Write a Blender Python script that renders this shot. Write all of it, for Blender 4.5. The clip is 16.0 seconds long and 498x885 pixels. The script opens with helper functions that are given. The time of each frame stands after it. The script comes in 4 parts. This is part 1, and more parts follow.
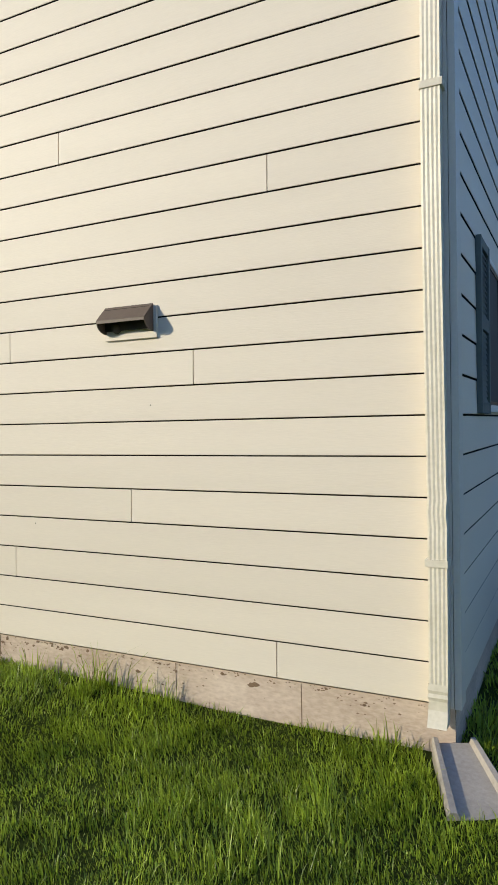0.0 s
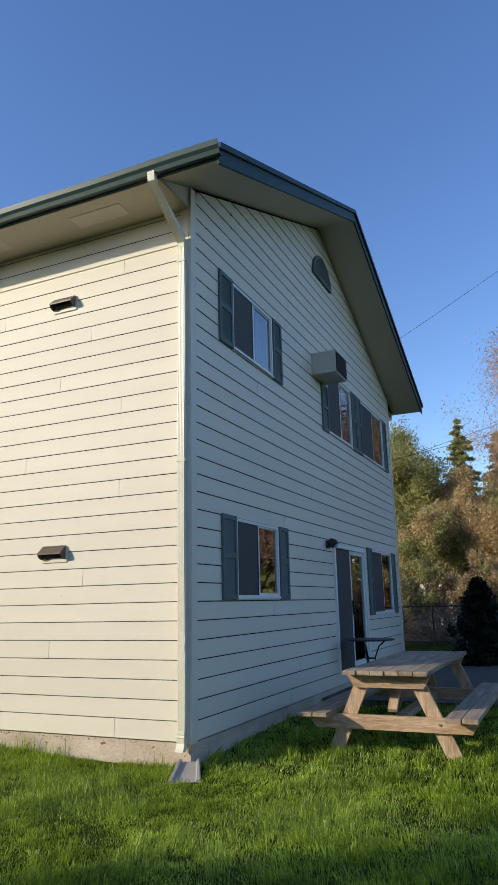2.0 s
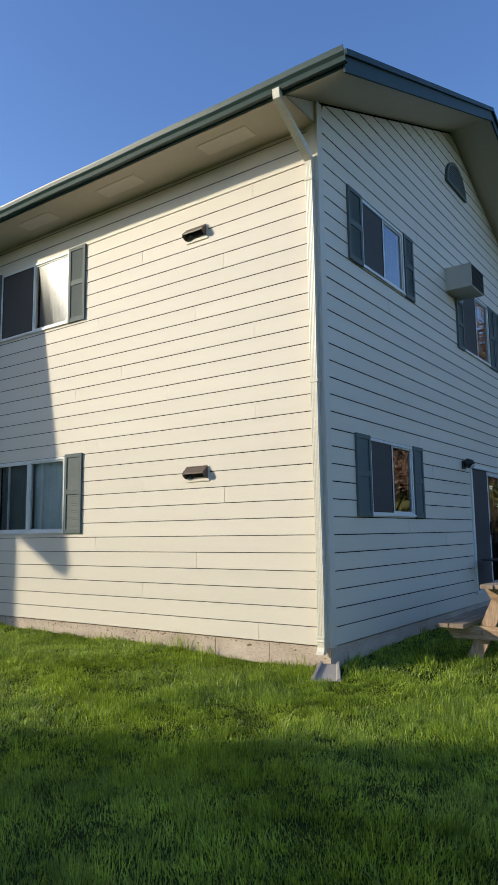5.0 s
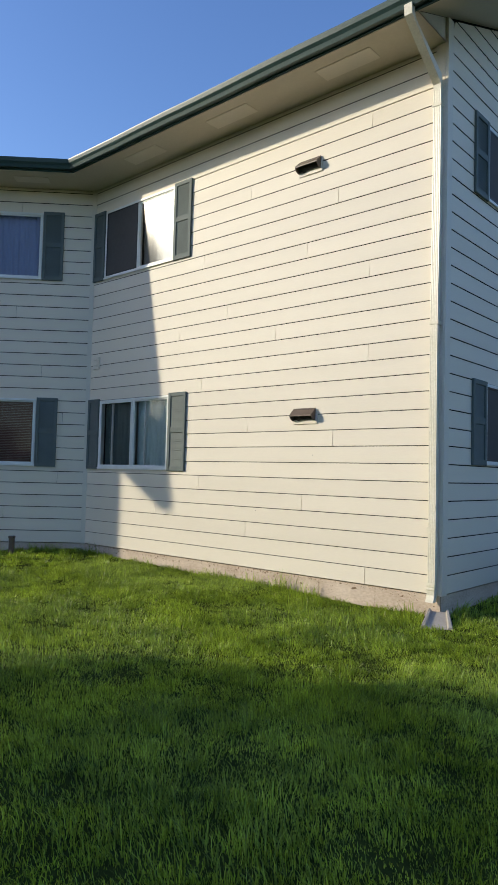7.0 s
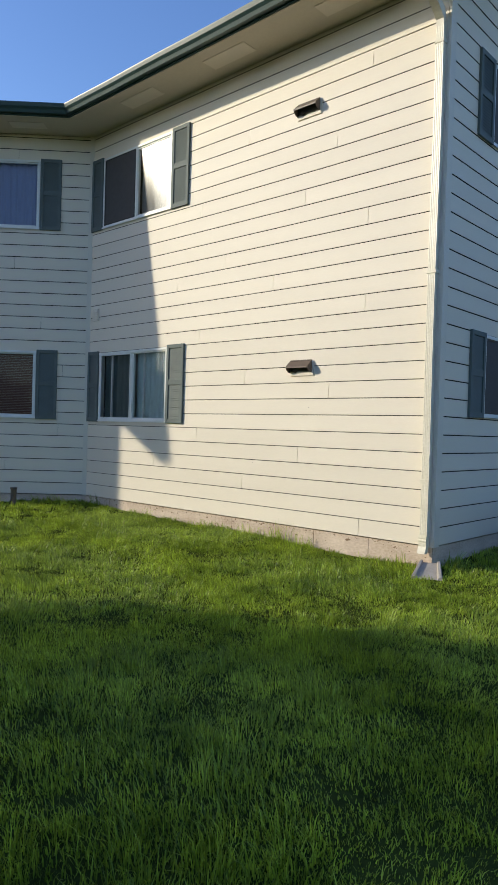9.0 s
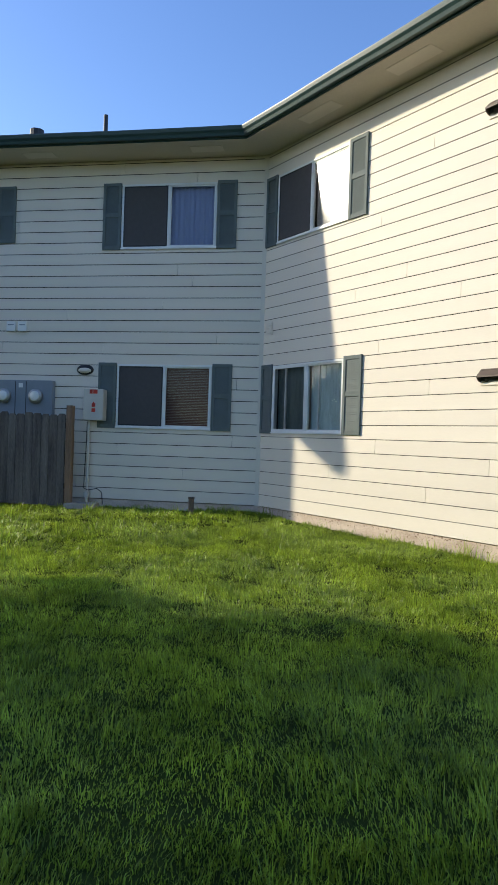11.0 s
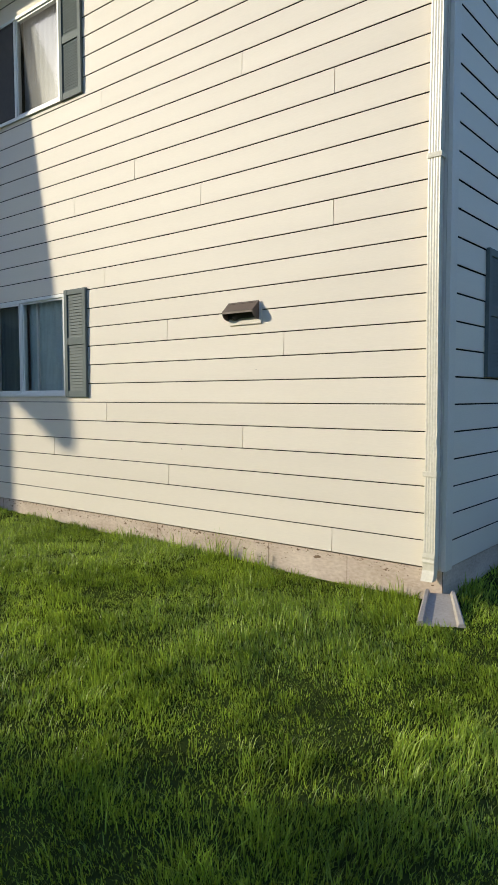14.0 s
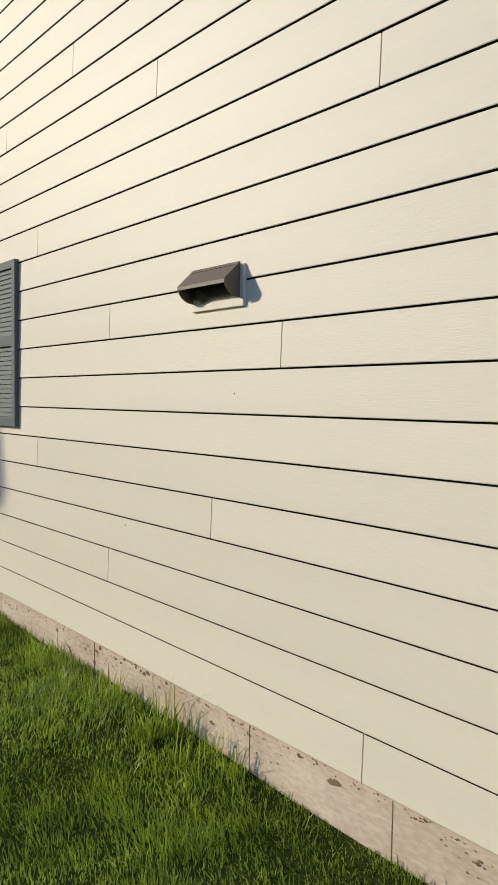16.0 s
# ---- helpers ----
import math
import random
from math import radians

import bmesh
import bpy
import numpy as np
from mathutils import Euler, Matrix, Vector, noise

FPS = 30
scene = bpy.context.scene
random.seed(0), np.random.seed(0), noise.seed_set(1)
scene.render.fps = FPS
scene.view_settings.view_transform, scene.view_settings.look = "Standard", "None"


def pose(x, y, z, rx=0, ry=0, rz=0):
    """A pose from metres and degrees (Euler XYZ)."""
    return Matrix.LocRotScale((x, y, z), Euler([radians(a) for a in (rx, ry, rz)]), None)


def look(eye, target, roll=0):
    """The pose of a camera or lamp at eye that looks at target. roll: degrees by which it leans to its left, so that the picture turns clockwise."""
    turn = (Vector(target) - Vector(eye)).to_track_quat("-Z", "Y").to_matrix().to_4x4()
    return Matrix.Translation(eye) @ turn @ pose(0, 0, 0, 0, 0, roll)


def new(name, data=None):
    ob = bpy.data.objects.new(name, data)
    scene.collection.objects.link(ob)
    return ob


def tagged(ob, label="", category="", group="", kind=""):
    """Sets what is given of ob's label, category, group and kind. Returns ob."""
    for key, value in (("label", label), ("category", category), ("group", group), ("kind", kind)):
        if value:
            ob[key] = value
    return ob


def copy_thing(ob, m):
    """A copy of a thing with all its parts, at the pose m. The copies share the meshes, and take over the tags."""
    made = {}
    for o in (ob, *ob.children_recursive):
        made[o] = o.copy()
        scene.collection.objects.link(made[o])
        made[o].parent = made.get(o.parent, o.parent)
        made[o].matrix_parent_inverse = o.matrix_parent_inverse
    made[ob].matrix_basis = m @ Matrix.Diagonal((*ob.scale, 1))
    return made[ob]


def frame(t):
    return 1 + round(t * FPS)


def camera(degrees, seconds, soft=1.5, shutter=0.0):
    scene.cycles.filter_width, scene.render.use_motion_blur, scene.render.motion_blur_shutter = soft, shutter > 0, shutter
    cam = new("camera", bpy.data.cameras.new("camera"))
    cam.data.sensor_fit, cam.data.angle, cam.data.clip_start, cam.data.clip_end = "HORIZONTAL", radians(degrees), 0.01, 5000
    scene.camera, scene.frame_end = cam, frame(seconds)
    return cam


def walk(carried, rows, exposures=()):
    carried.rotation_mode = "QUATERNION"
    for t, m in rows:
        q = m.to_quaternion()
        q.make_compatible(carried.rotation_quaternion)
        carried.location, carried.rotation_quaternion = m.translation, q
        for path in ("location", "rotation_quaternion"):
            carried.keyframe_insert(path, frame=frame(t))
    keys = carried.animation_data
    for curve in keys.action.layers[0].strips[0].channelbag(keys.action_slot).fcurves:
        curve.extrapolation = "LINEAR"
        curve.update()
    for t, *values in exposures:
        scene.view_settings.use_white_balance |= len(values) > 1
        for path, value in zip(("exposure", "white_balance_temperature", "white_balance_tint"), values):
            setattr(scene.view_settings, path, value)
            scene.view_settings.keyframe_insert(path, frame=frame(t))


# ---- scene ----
cam = camera(40.1, 16.0)
PATH = [
    (0, (0.505, -2.975, 1.415), (-0.379, -1.182, 1.363), -1.1),
    (0.5, (0.88, -2.97, 1.544), (-0.099, -1.226, 1.502), -1.1),
    (0.8, (1.608, -3.478, 1.7), (0.525, -1.799, 1.665), -1.2),
    (1, (2.086, -3.949, 1.59), (0.998, -2.272, 1.643), -1.0),
    (1.2, (2.755, -5.062, 1.55), (1.712, -3.357, 1.63), -1.1),
    (1.3, (3.1, -5.75, 1.4), (2.11, -4.022, 1.555), -1.2),
    (1.5, (3.183, -5.807, 1.328), (2.239, -4.062, 1.581), -1.0),
    (2, (3.265, -5.79, 1.411), (2.462, -4.017, 1.87), -1.3),
    (2.5, (3.32, -5.784, 1.45), (2.6, -4.022, 2.064), -1.6),
    (3, (3.344, -5.79, 1.443), (2.627, -4.047, 2.114), -1.6),
    (3.5, (3.328, -5.826, 1.474), (2.55, -4.088, 2.085), -1.1),
    (4, (3.299, -5.818, 1.396), (2.414, -4.098, 1.905), -0.5),
    (4.5, (3.336, -5.943, 1.343), (2.325, -4.259, 1.72), -0.6),
    (5, (3.297, -5.937, 1.295), (2.147, -4.322, 1.557), -0.8),
    (5.2, (3.27, -5.938, 1.289), (2.064, -4.358, 1.512), -0.8),
    (7.3, (2.935, -6.13, 1.306), (1.611, -4.633, 1.389), 1.4),
    (7.5, (2.951, -6.118, 1.303), (1.65, -4.6, 1.378), 1.6),
    (8, (3.054, -6.051, 1.306), (1.792, -4.5, 1.338), 1.9),
    (8.5, (3.097, -6.022, 1.319), (1.82, -4.484, 1.304), 1.8),
    (9, (3.069, -5.983, 1.258), (1.719, -4.508, 1.221), 1.7),
    (9.5, (2.975, -6.088, 1.248), (1.517, -4.72, 1.205), 1.6),
    (10, (2.886, -6.22, 1.225), (1.303, -4.997, 1.205), 1.8),
    (10.2, (2.869, -6.261, 1.231), (1.242, -5.098, 1.219), 1.8),
    (12.3, (2.208, -6.289, 1.236), (0.64, -5.048, 1.212), 1.7),
    (12.5, (2.129, -6.123, 1.235), (0.621, -4.81, 1.203), 1.5),
    (13, (2.007, -5.556, 1.266), (0.623, -4.114, 1.197), 1.0),
    (13.5, (1.902, -4.874, 1.283), (0.609, -3.352, 1.183), 0.6),
    (14, (1.756, -4.17, 1.315), (0.504, -2.617, 1.181), -0.1),
    (14.5, (1.501, -3.574, 1.399), (0.243, -2.025, 1.26), -0.1),
    (15, (1.239, -2.939, 1.403), (-0.077, -1.438, 1.274), 0.0),
    (15.5, (0.886, -2.344, 1.431), (-0.515, -0.922, 1.312), 0.3),
    (16, (0.565, -1.84, 1.487), (-0.908, -0.492, 1.373), 1.0),
]
EXPOSURES = [(0, 0.06), (1.0, 0.0), (1.5, 0.08), (5.0, 0.1), (9.0, 0.12), (10.0, 0.26), (12.5, 0.42), (13.5, 0.15), (14.5, 0.12), (16.0, 0.0)]
walk(cam, [(t, look(eye, target, roll)) for t, eye, target, roll in PATH], EXPOSURES)

# ---- world, sun ----
SUN = Vector((-0.693, -0.622, 0.362)).normalized()      # towards the sun
world = bpy.data.worlds.new("world")
scene.world = world
world.use_nodes = True
wn = world.node_tree.nodes
sky = wn.new("ShaderNodeTexSky")
sky.sky_type, sky.sun_disc = "NISHITA", False
sky.sun_elevation, sky.sun_rotation = math.asin(SUN.z), math.atan2(SUN.x, SUN.y)
sky.air_density, sky.dust_density, sky.ozone_density = 1.0, 0.6, 2.3
wn["Background"].inputs["Strength"].default_value = 0.15
tone = wn.new("ShaderNodeHueSaturation")
tone.inputs["Hue"].default_value, tone.inputs["Saturation"].default_value, tone.inputs["Value"].default_value = 0.512, 1.18, 1.44
world.node_tree.links.new(sky.outputs[0], tone.inputs["Color"])
world.node_tree.links.new(tone.outputs[0], wn["Background"].inputs["Color"])
sun_data = bpy.data.lights.new("sun", "SUN")
sun_data.energy, sun_data.angle, sun_data.color = 3.45, radians(0.6), (1.0, 0.91, 0.70)
sun = new("sun", sun_data)
sun.matrix_world = look((-20, -18, 12), Vector((-20, -18, 12)) - SUN)


# ---- materials ----
def material(name, base, rough=0.6, spread=0.12, scale=6.0, fine=60.0, bump=0.15, metal=0.0, dark=None, stretch=(1, 1, 1), island=0.0, spec=0.4, depth=0.003):
    """Two scales of noise over a base colour, with fine relief."""
    m = bpy.data.materials.new(name)
    m.use_nodes = True
    n, ln = m.node_tree.nodes, m.node_tree.links
    b = n["Principled BSDF"]
    tc = n.new("ShaderNodeTexCoord")
    mp = n.new("ShaderNodeMapping")
    mp.inputs["Scale"].default_value = stretch
    ln.new(tc.outputs["Object"], mp.inputs["Vector"])
    big, small = n.new("ShaderNodeTexNoise"), n.new("ShaderNodeTexNoise")
    big.inputs["Scale"].default_value, small.inputs["Scale"].default_value = scale, fine
    big.inputs["Detail"].default_value, small.inputs["Detail"].default_value = 4, 3
    ln.new(mp.outputs[0], big.inputs["Vector"])
    ln.new(mp.outputs[0], small.inputs["Vector"])
    mix = n.new("ShaderNodeMix")
    mix.data_type = "RGBA"
    lo = dark if dark else tuple(c * (1 - spread) for c in base)
    hi = tuple(min(1, c * (1 + spread * 0.6)) for c in base)
    mix.inputs[6].default_value, mix.inputs[7].default_value = (*lo, 1), (*hi, 1)
    add = n.new("ShaderNodeMath")
    add.operation = "MULTIPLY_ADD"
    add.inputs[1].default_value = 0.45
    ln.new(small.outputs[0], add.inputs[0])
    half = n.new("ShaderNodeMath")
    half.operation = "MULTIPLY"
    half.inputs[1].default_value = 0.55
    ln.new(big.outputs[0], half.inputs[0])
    ln.new(half.outputs[0], add.inputs[2])
    ramp = n.new("ShaderNodeMapRange")
    ramp.inputs[1].default_value, ramp.inputs[2].default_value = 0.32, 0.68
    ln.new(add.outputs[0], ramp.inputs[0])
    ln.new(ramp.outputs[0], mix.inputs[0])
    colour = mix.outputs[2]
    if island:
        oi = n.new("ShaderNodeObjectInfo") if island < 1 else n.new("ShaderNodeNewGeometry")
        out = oi.outputs["Random"] if island < 1 else oi.outputs["Random Per Island"]
        amount = island if island < 1 else island - 1
        mr = n.new("ShaderNodeMapRange")
        mr.inputs[3].default_value, mr.inputs[4].default_value = 1 - amount, 1 + amount
        ln.new(out, mr.inputs[0])
        hsv = n.new("ShaderNodeHueSaturation")
        ln.new(mr.outputs[0], hsv.inputs["Value"])
        ln.new(colour, hsv.inputs["Color"])
        colour = hsv.outputs[0]
    ln.new(colour, b.inputs["Base Color"])
    b.inputs["Roughness"].default_value, b.inputs["Metallic"].default_value = rough, metal
    b.inputs["Specular IOR Level"].default_value = spec
    if bump:
        bp = n.new("ShaderNodeBump")
        bp.inputs["Strength"].default_value, bp.inputs["Distance"].default_value = bump, depth
        ln.new(small.outputs[0], bp.inputs["Height"])
        ln.new(bp.outputs[0], b.inputs["Normal"])
    return m


def glass_material(name, tint=(0.75, 0.8, 0.8), rough=0.015, ior=1.6):
    m = bpy.data.materials.new(name)
    m.use_nodes = True
    n, ln = m.node_tree.nodes, m.node_tree.links
    n.remove(n["Principled BSDF"])
    tr, gl, mx, fr = n.new("ShaderNodeBsdfTransparent"), n.new("ShaderNodeBsdfGlossy"), n.new("ShaderNodeMixShader"), n.new("ShaderNodeFresnel")
    tr.inputs[0].default_value = (*tint, 1)
    gl.inputs["Roughness"].default_value, fr.inputs[0].default_value = rough, ior
    ln.new(fr.outputs[0], mx.inputs[0])
    ln.new(tr.outputs[0], mx.inputs[1])
    ln.new(gl.outputs[0], mx.inputs[2])
    ln.new(mx.outputs[0], n["Material Output"].inputs[0])
    return m


def leaf_material(name, low, high, amount=0.35, through_light=0.35, fine=14):
    m = material(name, high, 0.55, dark=low, scale=1.5, fine=fine, bump=0, island=1 + amount, spec=0.25)
    n, ln = m.node_tree.nodes, m.node_tree.links
    tl, mx = n.new("ShaderNodeBsdfTranslucent"), n.new("ShaderNodeMixShader")
    mx.inputs[0].default_value = through_light
    b = n["Principled BSDF"]
    ln.new(b.inputs["Base Color"].links[0].from_socket, tl.inputs[0])
    ln.new(b.outputs[0], mx.inputs[1])
    ln.new(tl.outputs[0], mx.inputs[2])
    ln.new(mx.outputs[0], n["Material Output"].inputs[0])
    return m


SIDING = material("painted_fibre_cement", (0.757, 0.68, 0.56), 0.55, 0.05, 1.6, 90, 0.35, stretch=(0.25, 1, 3.0), island=0.03, depth=0.0015)
# wall core behind the boards; its dark brown stands in for shade under laps
SHADE_CORE = material("lap_shade_brown", (0.042, 0.034, 0.027), 0.95, 0.2, 4, 60, 0.2, spec=0.1)
TRIM = material("painted_trim", (0.74, 0.665, 0.555), 0.5, 0.06, 3, 60, 0.15)
METAL_CREAM = material("cream_enamelled_metal", (0.78, 0.72, 0.595), 0.35, 0.07, 5, 50, 0.1, dark=(0.64, 0.59, 0.46))
GUTTER_METAL = material("green_gutter_enamel", (0.042, 0.078, 0.075), 0.36, 0.12, 4, 50, 0.06)
GREEN_METAL = material("dark_green_metal", (0.022, 0.055, 0.055), 0.55, 0.15, 4, 50, 0.08, spec=0.25)
SOFFIT = material("soffit_paint", (0.62, 0.55, 0.44), 0.6, 0.06, 1.2, 30, 0.1)
SHUTTER = material("shutter_vinyl", (0.125, 0.152, 0.145), 0.62, 0.12, 6, 60, 0.1, spec=0.25)
WHITE_FRAME = material("white_vinyl", (0.78, 0.78, 0.74), 0.4, 0.05, 6, 60, 0.05)
CONCRETE = material("old_concrete", (0.68, 0.565, 0.455), 0.88, 0.08, 4.0, 45, 0.6, dark=(0.44, 0.33, 0.245), stretch=(0.6, 1, 1.4), depth=0.004)
# patio concrete with the deep shade beside the gable put into its colour
DARK_SLAB = material("shade_dark_concrete", (0.085, 0.078, 0.07), 0.9, 0.25, 4, 50, 0.5, depth=0.004)
SLAB = material("pale_concrete", (0.40, 0.36, 0.31), 0.85, 0.2, 6, 60, 0.5, depth=0.004)
SHINGLE = material("roof_shingle", (0.10, 0.09, 0.08), 0.9, 0.3, 3, 40, 0.8)
SCREEN = material("insect_screen", (0.088, 0.082, 0.08), 0.7, 0.1, 20, 300, 0.1, spec=0.2)
BROWN = material("brown_vinyl", (0.13, 0.095, 0.072), 0.45, 0.12, 8, 60, 0.1)
DARK_BROWN = material("dark_vent_inside", (0.06, 0.05, 0.043), 0.8, 0.2, 8, 60, 0.1)
WOOD = material("cedar_wood", (0.60, 0.42, 0.27), 0.8, 0.2, 2.6, 14, 0.6, dark=(0.25, 0.135, 0.07), stretch=(1, 8, 8), island=0.12, depth=0.004)
LEG_WOOD = material("upright_cedar_wood", (0.60, 0.43, 0.29), 0.8, 0.2, 2.6, 14, 0.6, dark=(0.27, 0.155, 0.085), stretch=(7, 7, 0.9), depth=0.004)
OLD_WOOD = material("weathered_wood", (0.42, 0.325, 0.235), 0.85, 0.2, 2.5, 22, 0.7, dark=(0.17, 0.12, 0.085), stretch=(8, 0.8, 8), island=0.15, depth=0.005)
FENCE_WOOD = material("grey_fence_wood", (0.17, 0.145, 0.12), 0.9, 0.3, 2, 22, 0.7, dark=(0.06, 0.05, 0.045), stretch=(8, 8, 0.7), island=0.2, depth=0.005)
POST_WOOD = material("brown_post_wood", (0.28, 0.17, 0.10), 0.85, 0.3, 2, 22, 0.6, dark=(0.13, 0.08, 0.05), stretch=(8, 8, 0.7))
BLACK_IRON = material("black_iron", (0.02, 0.02, 0.022), 0.4, 0.1, 8, 60, 0.1)
GREY_METAL = material("grey_painted_metal", (0.24, 0.27, 0.30), 0.45, 0.1, 6, 60, 0.08)
PALE_METAL = material("pale_grey_metal", (0.56, 0.53, 0.46), 0.45, 0.08, 6, 60, 0.08)
GALVANISED = material("galvanised_steel", (0.45, 0.45, 0.45), 0.4, 0.12, 8, 60, 0.1, metal=0.8)
RED = material("red_sticker", (0.55, 0.05, 0.03), 0.5, 0.08, 8, 60, 0.0)
DIM_CURTAIN = material("dim_green_curtain", (0.13, 0.165, 0.155), 0.9, 0.15, 4, 60, 0.1)
CURTAIN = material("pale_curtain", (0.50, 0.51, 0.54), 0.9, 0.1, 4, 60, 0.1)
GREEN_CURTAIN = material("grey_green_curtain", (0.58, 0.68, 0.66), 0.9, 0.15, 4, 60, 0.1)
BLIND = material("brown_blind", (0.22, 0.105, 0.075), 0.6, 0.1, 5, 50, 0.05)
LILAC = material("lilac_shade", (0.38, 0.40, 0.56), 0.8, 0.06, 3, 50, 0.05)
ROOM = material("room_wall", (0.10, 0.10, 0.10), 0.9, 0.1, 2, 30, 0.0)
LAMP_GLASS = material("frosted_lamp_glass", (0.6, 0.58, 0.52), 0.3, 0.05, 8, 60, 0.0)
GLASS = glass_material("window_glass", ior=4.2)
SOFT_GLASS = glass_material("clear_window_glass", (0.88, 0.9, 0.9), ior=1.35)
# extra roughness spreads the sun's glare across the curtained upper pane
HAZY_GLASS = glass_material("glare_window_glass", (0.85, 0.86, 0.84), 0.085, 1.9)
SOIL = material("lawn_soil", (0.045, 0.062, 0.014), 1.0, 0.4, 3, 30, 0.6, dark=(0.022, 0.03, 0.009), depth=0.02, spec=0.0)
GRASS = leaf_material("grass_blade", (0.10, 0.17, 0.013), (0.45, 0.57, 0.06), 0.5, 0.45, 8)
GRASS.node_tree.nodes["Principled BSDF"].inputs["Roughness"].default_value = 0.42
GRASS.node_tree.nodes["Principled BSDF"].inputs["Specular IOR Level"].default_value = 0.5
DRY = leaf_material("dry_grass_blade", (0.16, 0.13, 0.06), (0.30, 0.24, 0.12), 0.3, 0.2)
BARK = material("bark", (0.13, 0.10, 0.08), 0.95, 0.35, 3, 18, 0.8, dark=(0.05, 0.04, 0.03), stretch=(3, 3, 0.6), depth=0.02)
NEEDLE = leaf_material("conifer_needles", (0.19, 0.20, 0.065), (0.45, 0.42, 0.17), 0.4, 0.4)
RUST = leaf_material("rust_leaves", (0.36, 0.25, 0.12), (0.66, 0.50, 0.27), 0.45, 0.45)
TAN = leaf_material("tan_buds", (0.22, 0.13, 0.07), (0.36, 0.24, 0.14), 0.3, 0.3)
BUDS = leaf_material("pinkish_buds", (0.34, 0.21, 0.15), (0.58, 0.40, 0.30), 0.3, 0.35)
THICKET = leaf_material("brown_thicket", (0.05, 0.037, 0.024), (0.15, 0.115, 0.075), 0.4, 0.15)
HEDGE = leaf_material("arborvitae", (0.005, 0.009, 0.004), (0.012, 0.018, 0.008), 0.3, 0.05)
WIRE = material("cable_black", (0.03, 0.03, 0.03), 0.6, 0.1, 8, 40, 0.0)


# ---- mesh helpers ----
def link(name, bm, mat, smooth=False):
    me = bpy.data.meshes.new(name)
    bmesh.ops.recalc_face_normals(bm, faces=bm.faces)
    bm.to_mesh(me)
    bm.free()
    me.materials.append(mat)
    if smooth:
        me.shade_smooth()
    return new(name, me)


def part(name, bm, mat, parent, label="", smooth=False):
    ob = link(name, bm, mat, smooth)
    ob.parent = parent
    return tagged(ob, label)


def thing(name, label, category, m=None, group="", kind=""):
    ob = new(name)
    if m is not None:
        ob.matrix_world = m
    return tagged(ob, label, category, group, kind)


def box(x0, x1, y0, y1, z0, z1, bevel=0.0, bm=None):
    own = bmesh.new()
    bmesh.ops.create_cube(own, size=1)
    for v in own.verts:
        v.co = Vector((x0 + (v.co.x + 0.5) * (x1 - x0), y0 + (v.co.y + 0.5) * (y1 - y0), z0 + (v.co.z + 0.5) * (z1 - z0)))
    if bevel:
        bmesh.ops.bevel(own, geom=own.edges[:], offset=bevel, segments=2, profile=0.7, affect="EDGES")
    if bm is None:
        return own
    me = bpy.data.meshes.new("tmp")
    own.to_mesh(me)
    own.free()
    bm.from_mesh(me)
    bpy.data.meshes.remove(me)
    return bm


def prism(points, y0, y1, bm=None):
    """Polygon in x, z pushed from y0 to y1."""
    bm = bm or bmesh.new()
    a = [bm.verts.new((x, y0, z)) for x, z in points]
    b = [bm.verts.new((x, y1, z)) for x, z in points]
    bm.faces.new(a)
    bm.faces.new(b[::-1])
    for i in range(len(a)):
        j = (i + 1) % len(a)
        bm.faces.new((a[i], b[i], b[j], a[j]))
    return bm


def tube(points, radius, sides=8, bm=None, cap=True):
    """A round rod along points; radius a number or one for each point."""
    bm = bm or bmesh.new()
    pts = [Vector(p) for p in points]
    rad = radius if isinstance(radius, (list, tuple)) else [radius] * len(pts)
    rings = []
    for i, p in enumerate(pts):
        d = (pts[min(i + 1, len(pts) - 1)] - pts[max(i - 1, 0)]).normalized()
        u = d.orthogonal().normalized() if i == 0 else (u - d * u.dot(d)).normalized()
        w = d.cross(u)
        rings.append([bm.verts.new(p + rad[i] * (math.cos(a) * u + math.sin(a) * w)) for a in (2 * math.pi * k / sides for k in range(sides))])
    for a, b in zip(rings, rings[1:]):
        for k in range(sides):
            bm.faces.new((a[k], a[(k + 1) % sides], b[(k + 1) % sides], b[k]))
    if cap:
        bm.faces.new(rings[0][::-1])
        bm.faces.new(rings[-1])
    return bm


def lathe(profile, sides=20):
    bm = bmesh.new()
    rings = [[bm.verts.new((r * math.cos(2 * math.pi * k / sides), r * math.sin(2 * math.pi * k / sides), z)) for k in range(sides)] for r, z in profile]
    for a, b in zip(rings, rings[1:]):
        for k in range(sides):
            bm.faces.new((a[k], a[(k + 1) % sides], b[(k + 1) % sides], b[k]))
    bm.faces.new(rings[0][::-1])
    bm.faces.new(rings[-1])
    return bm


# ---- plan ----
SILL, COURSE = 0.20, 0.178            # siding's foot and exposed height of a course
INNER = -5.74                         # inner corner on the sunny wall
GABLE = 8.95                          # width of the gable wall
WING = 10.5                           # length of the wing that turns off at 45 degrees
SLOPE, PLATE, THICK = 0.42, 5.85, 0.14
FLAT = 5.60                           # flat soffit under the eaves
RAKE, EAVE = 0.65, 0.60
M_SUNNY, M_GABLE, M_WING = pose(0, 0, 0), pose(0, 0, 0, 0, 0, 90), pose(INNER, 0, 0, 0, 0, 45)


def lawn_height(x, y):
    rise = 0.10 * min(1, max(0, (-x - 0.6) / 5.0)) * min(1, max(0, 1 + (y + 0.2) / 6)) + 0.07 * min(1, max(0, (y - 0.2) / 3))
    return rise - 0.02 + 0.05 * (noise.noise((x * 0.35, y * 0.35, 3.1))) + 0.018 * noise.noise((x * 1.3, y * 1.3, 7.7))


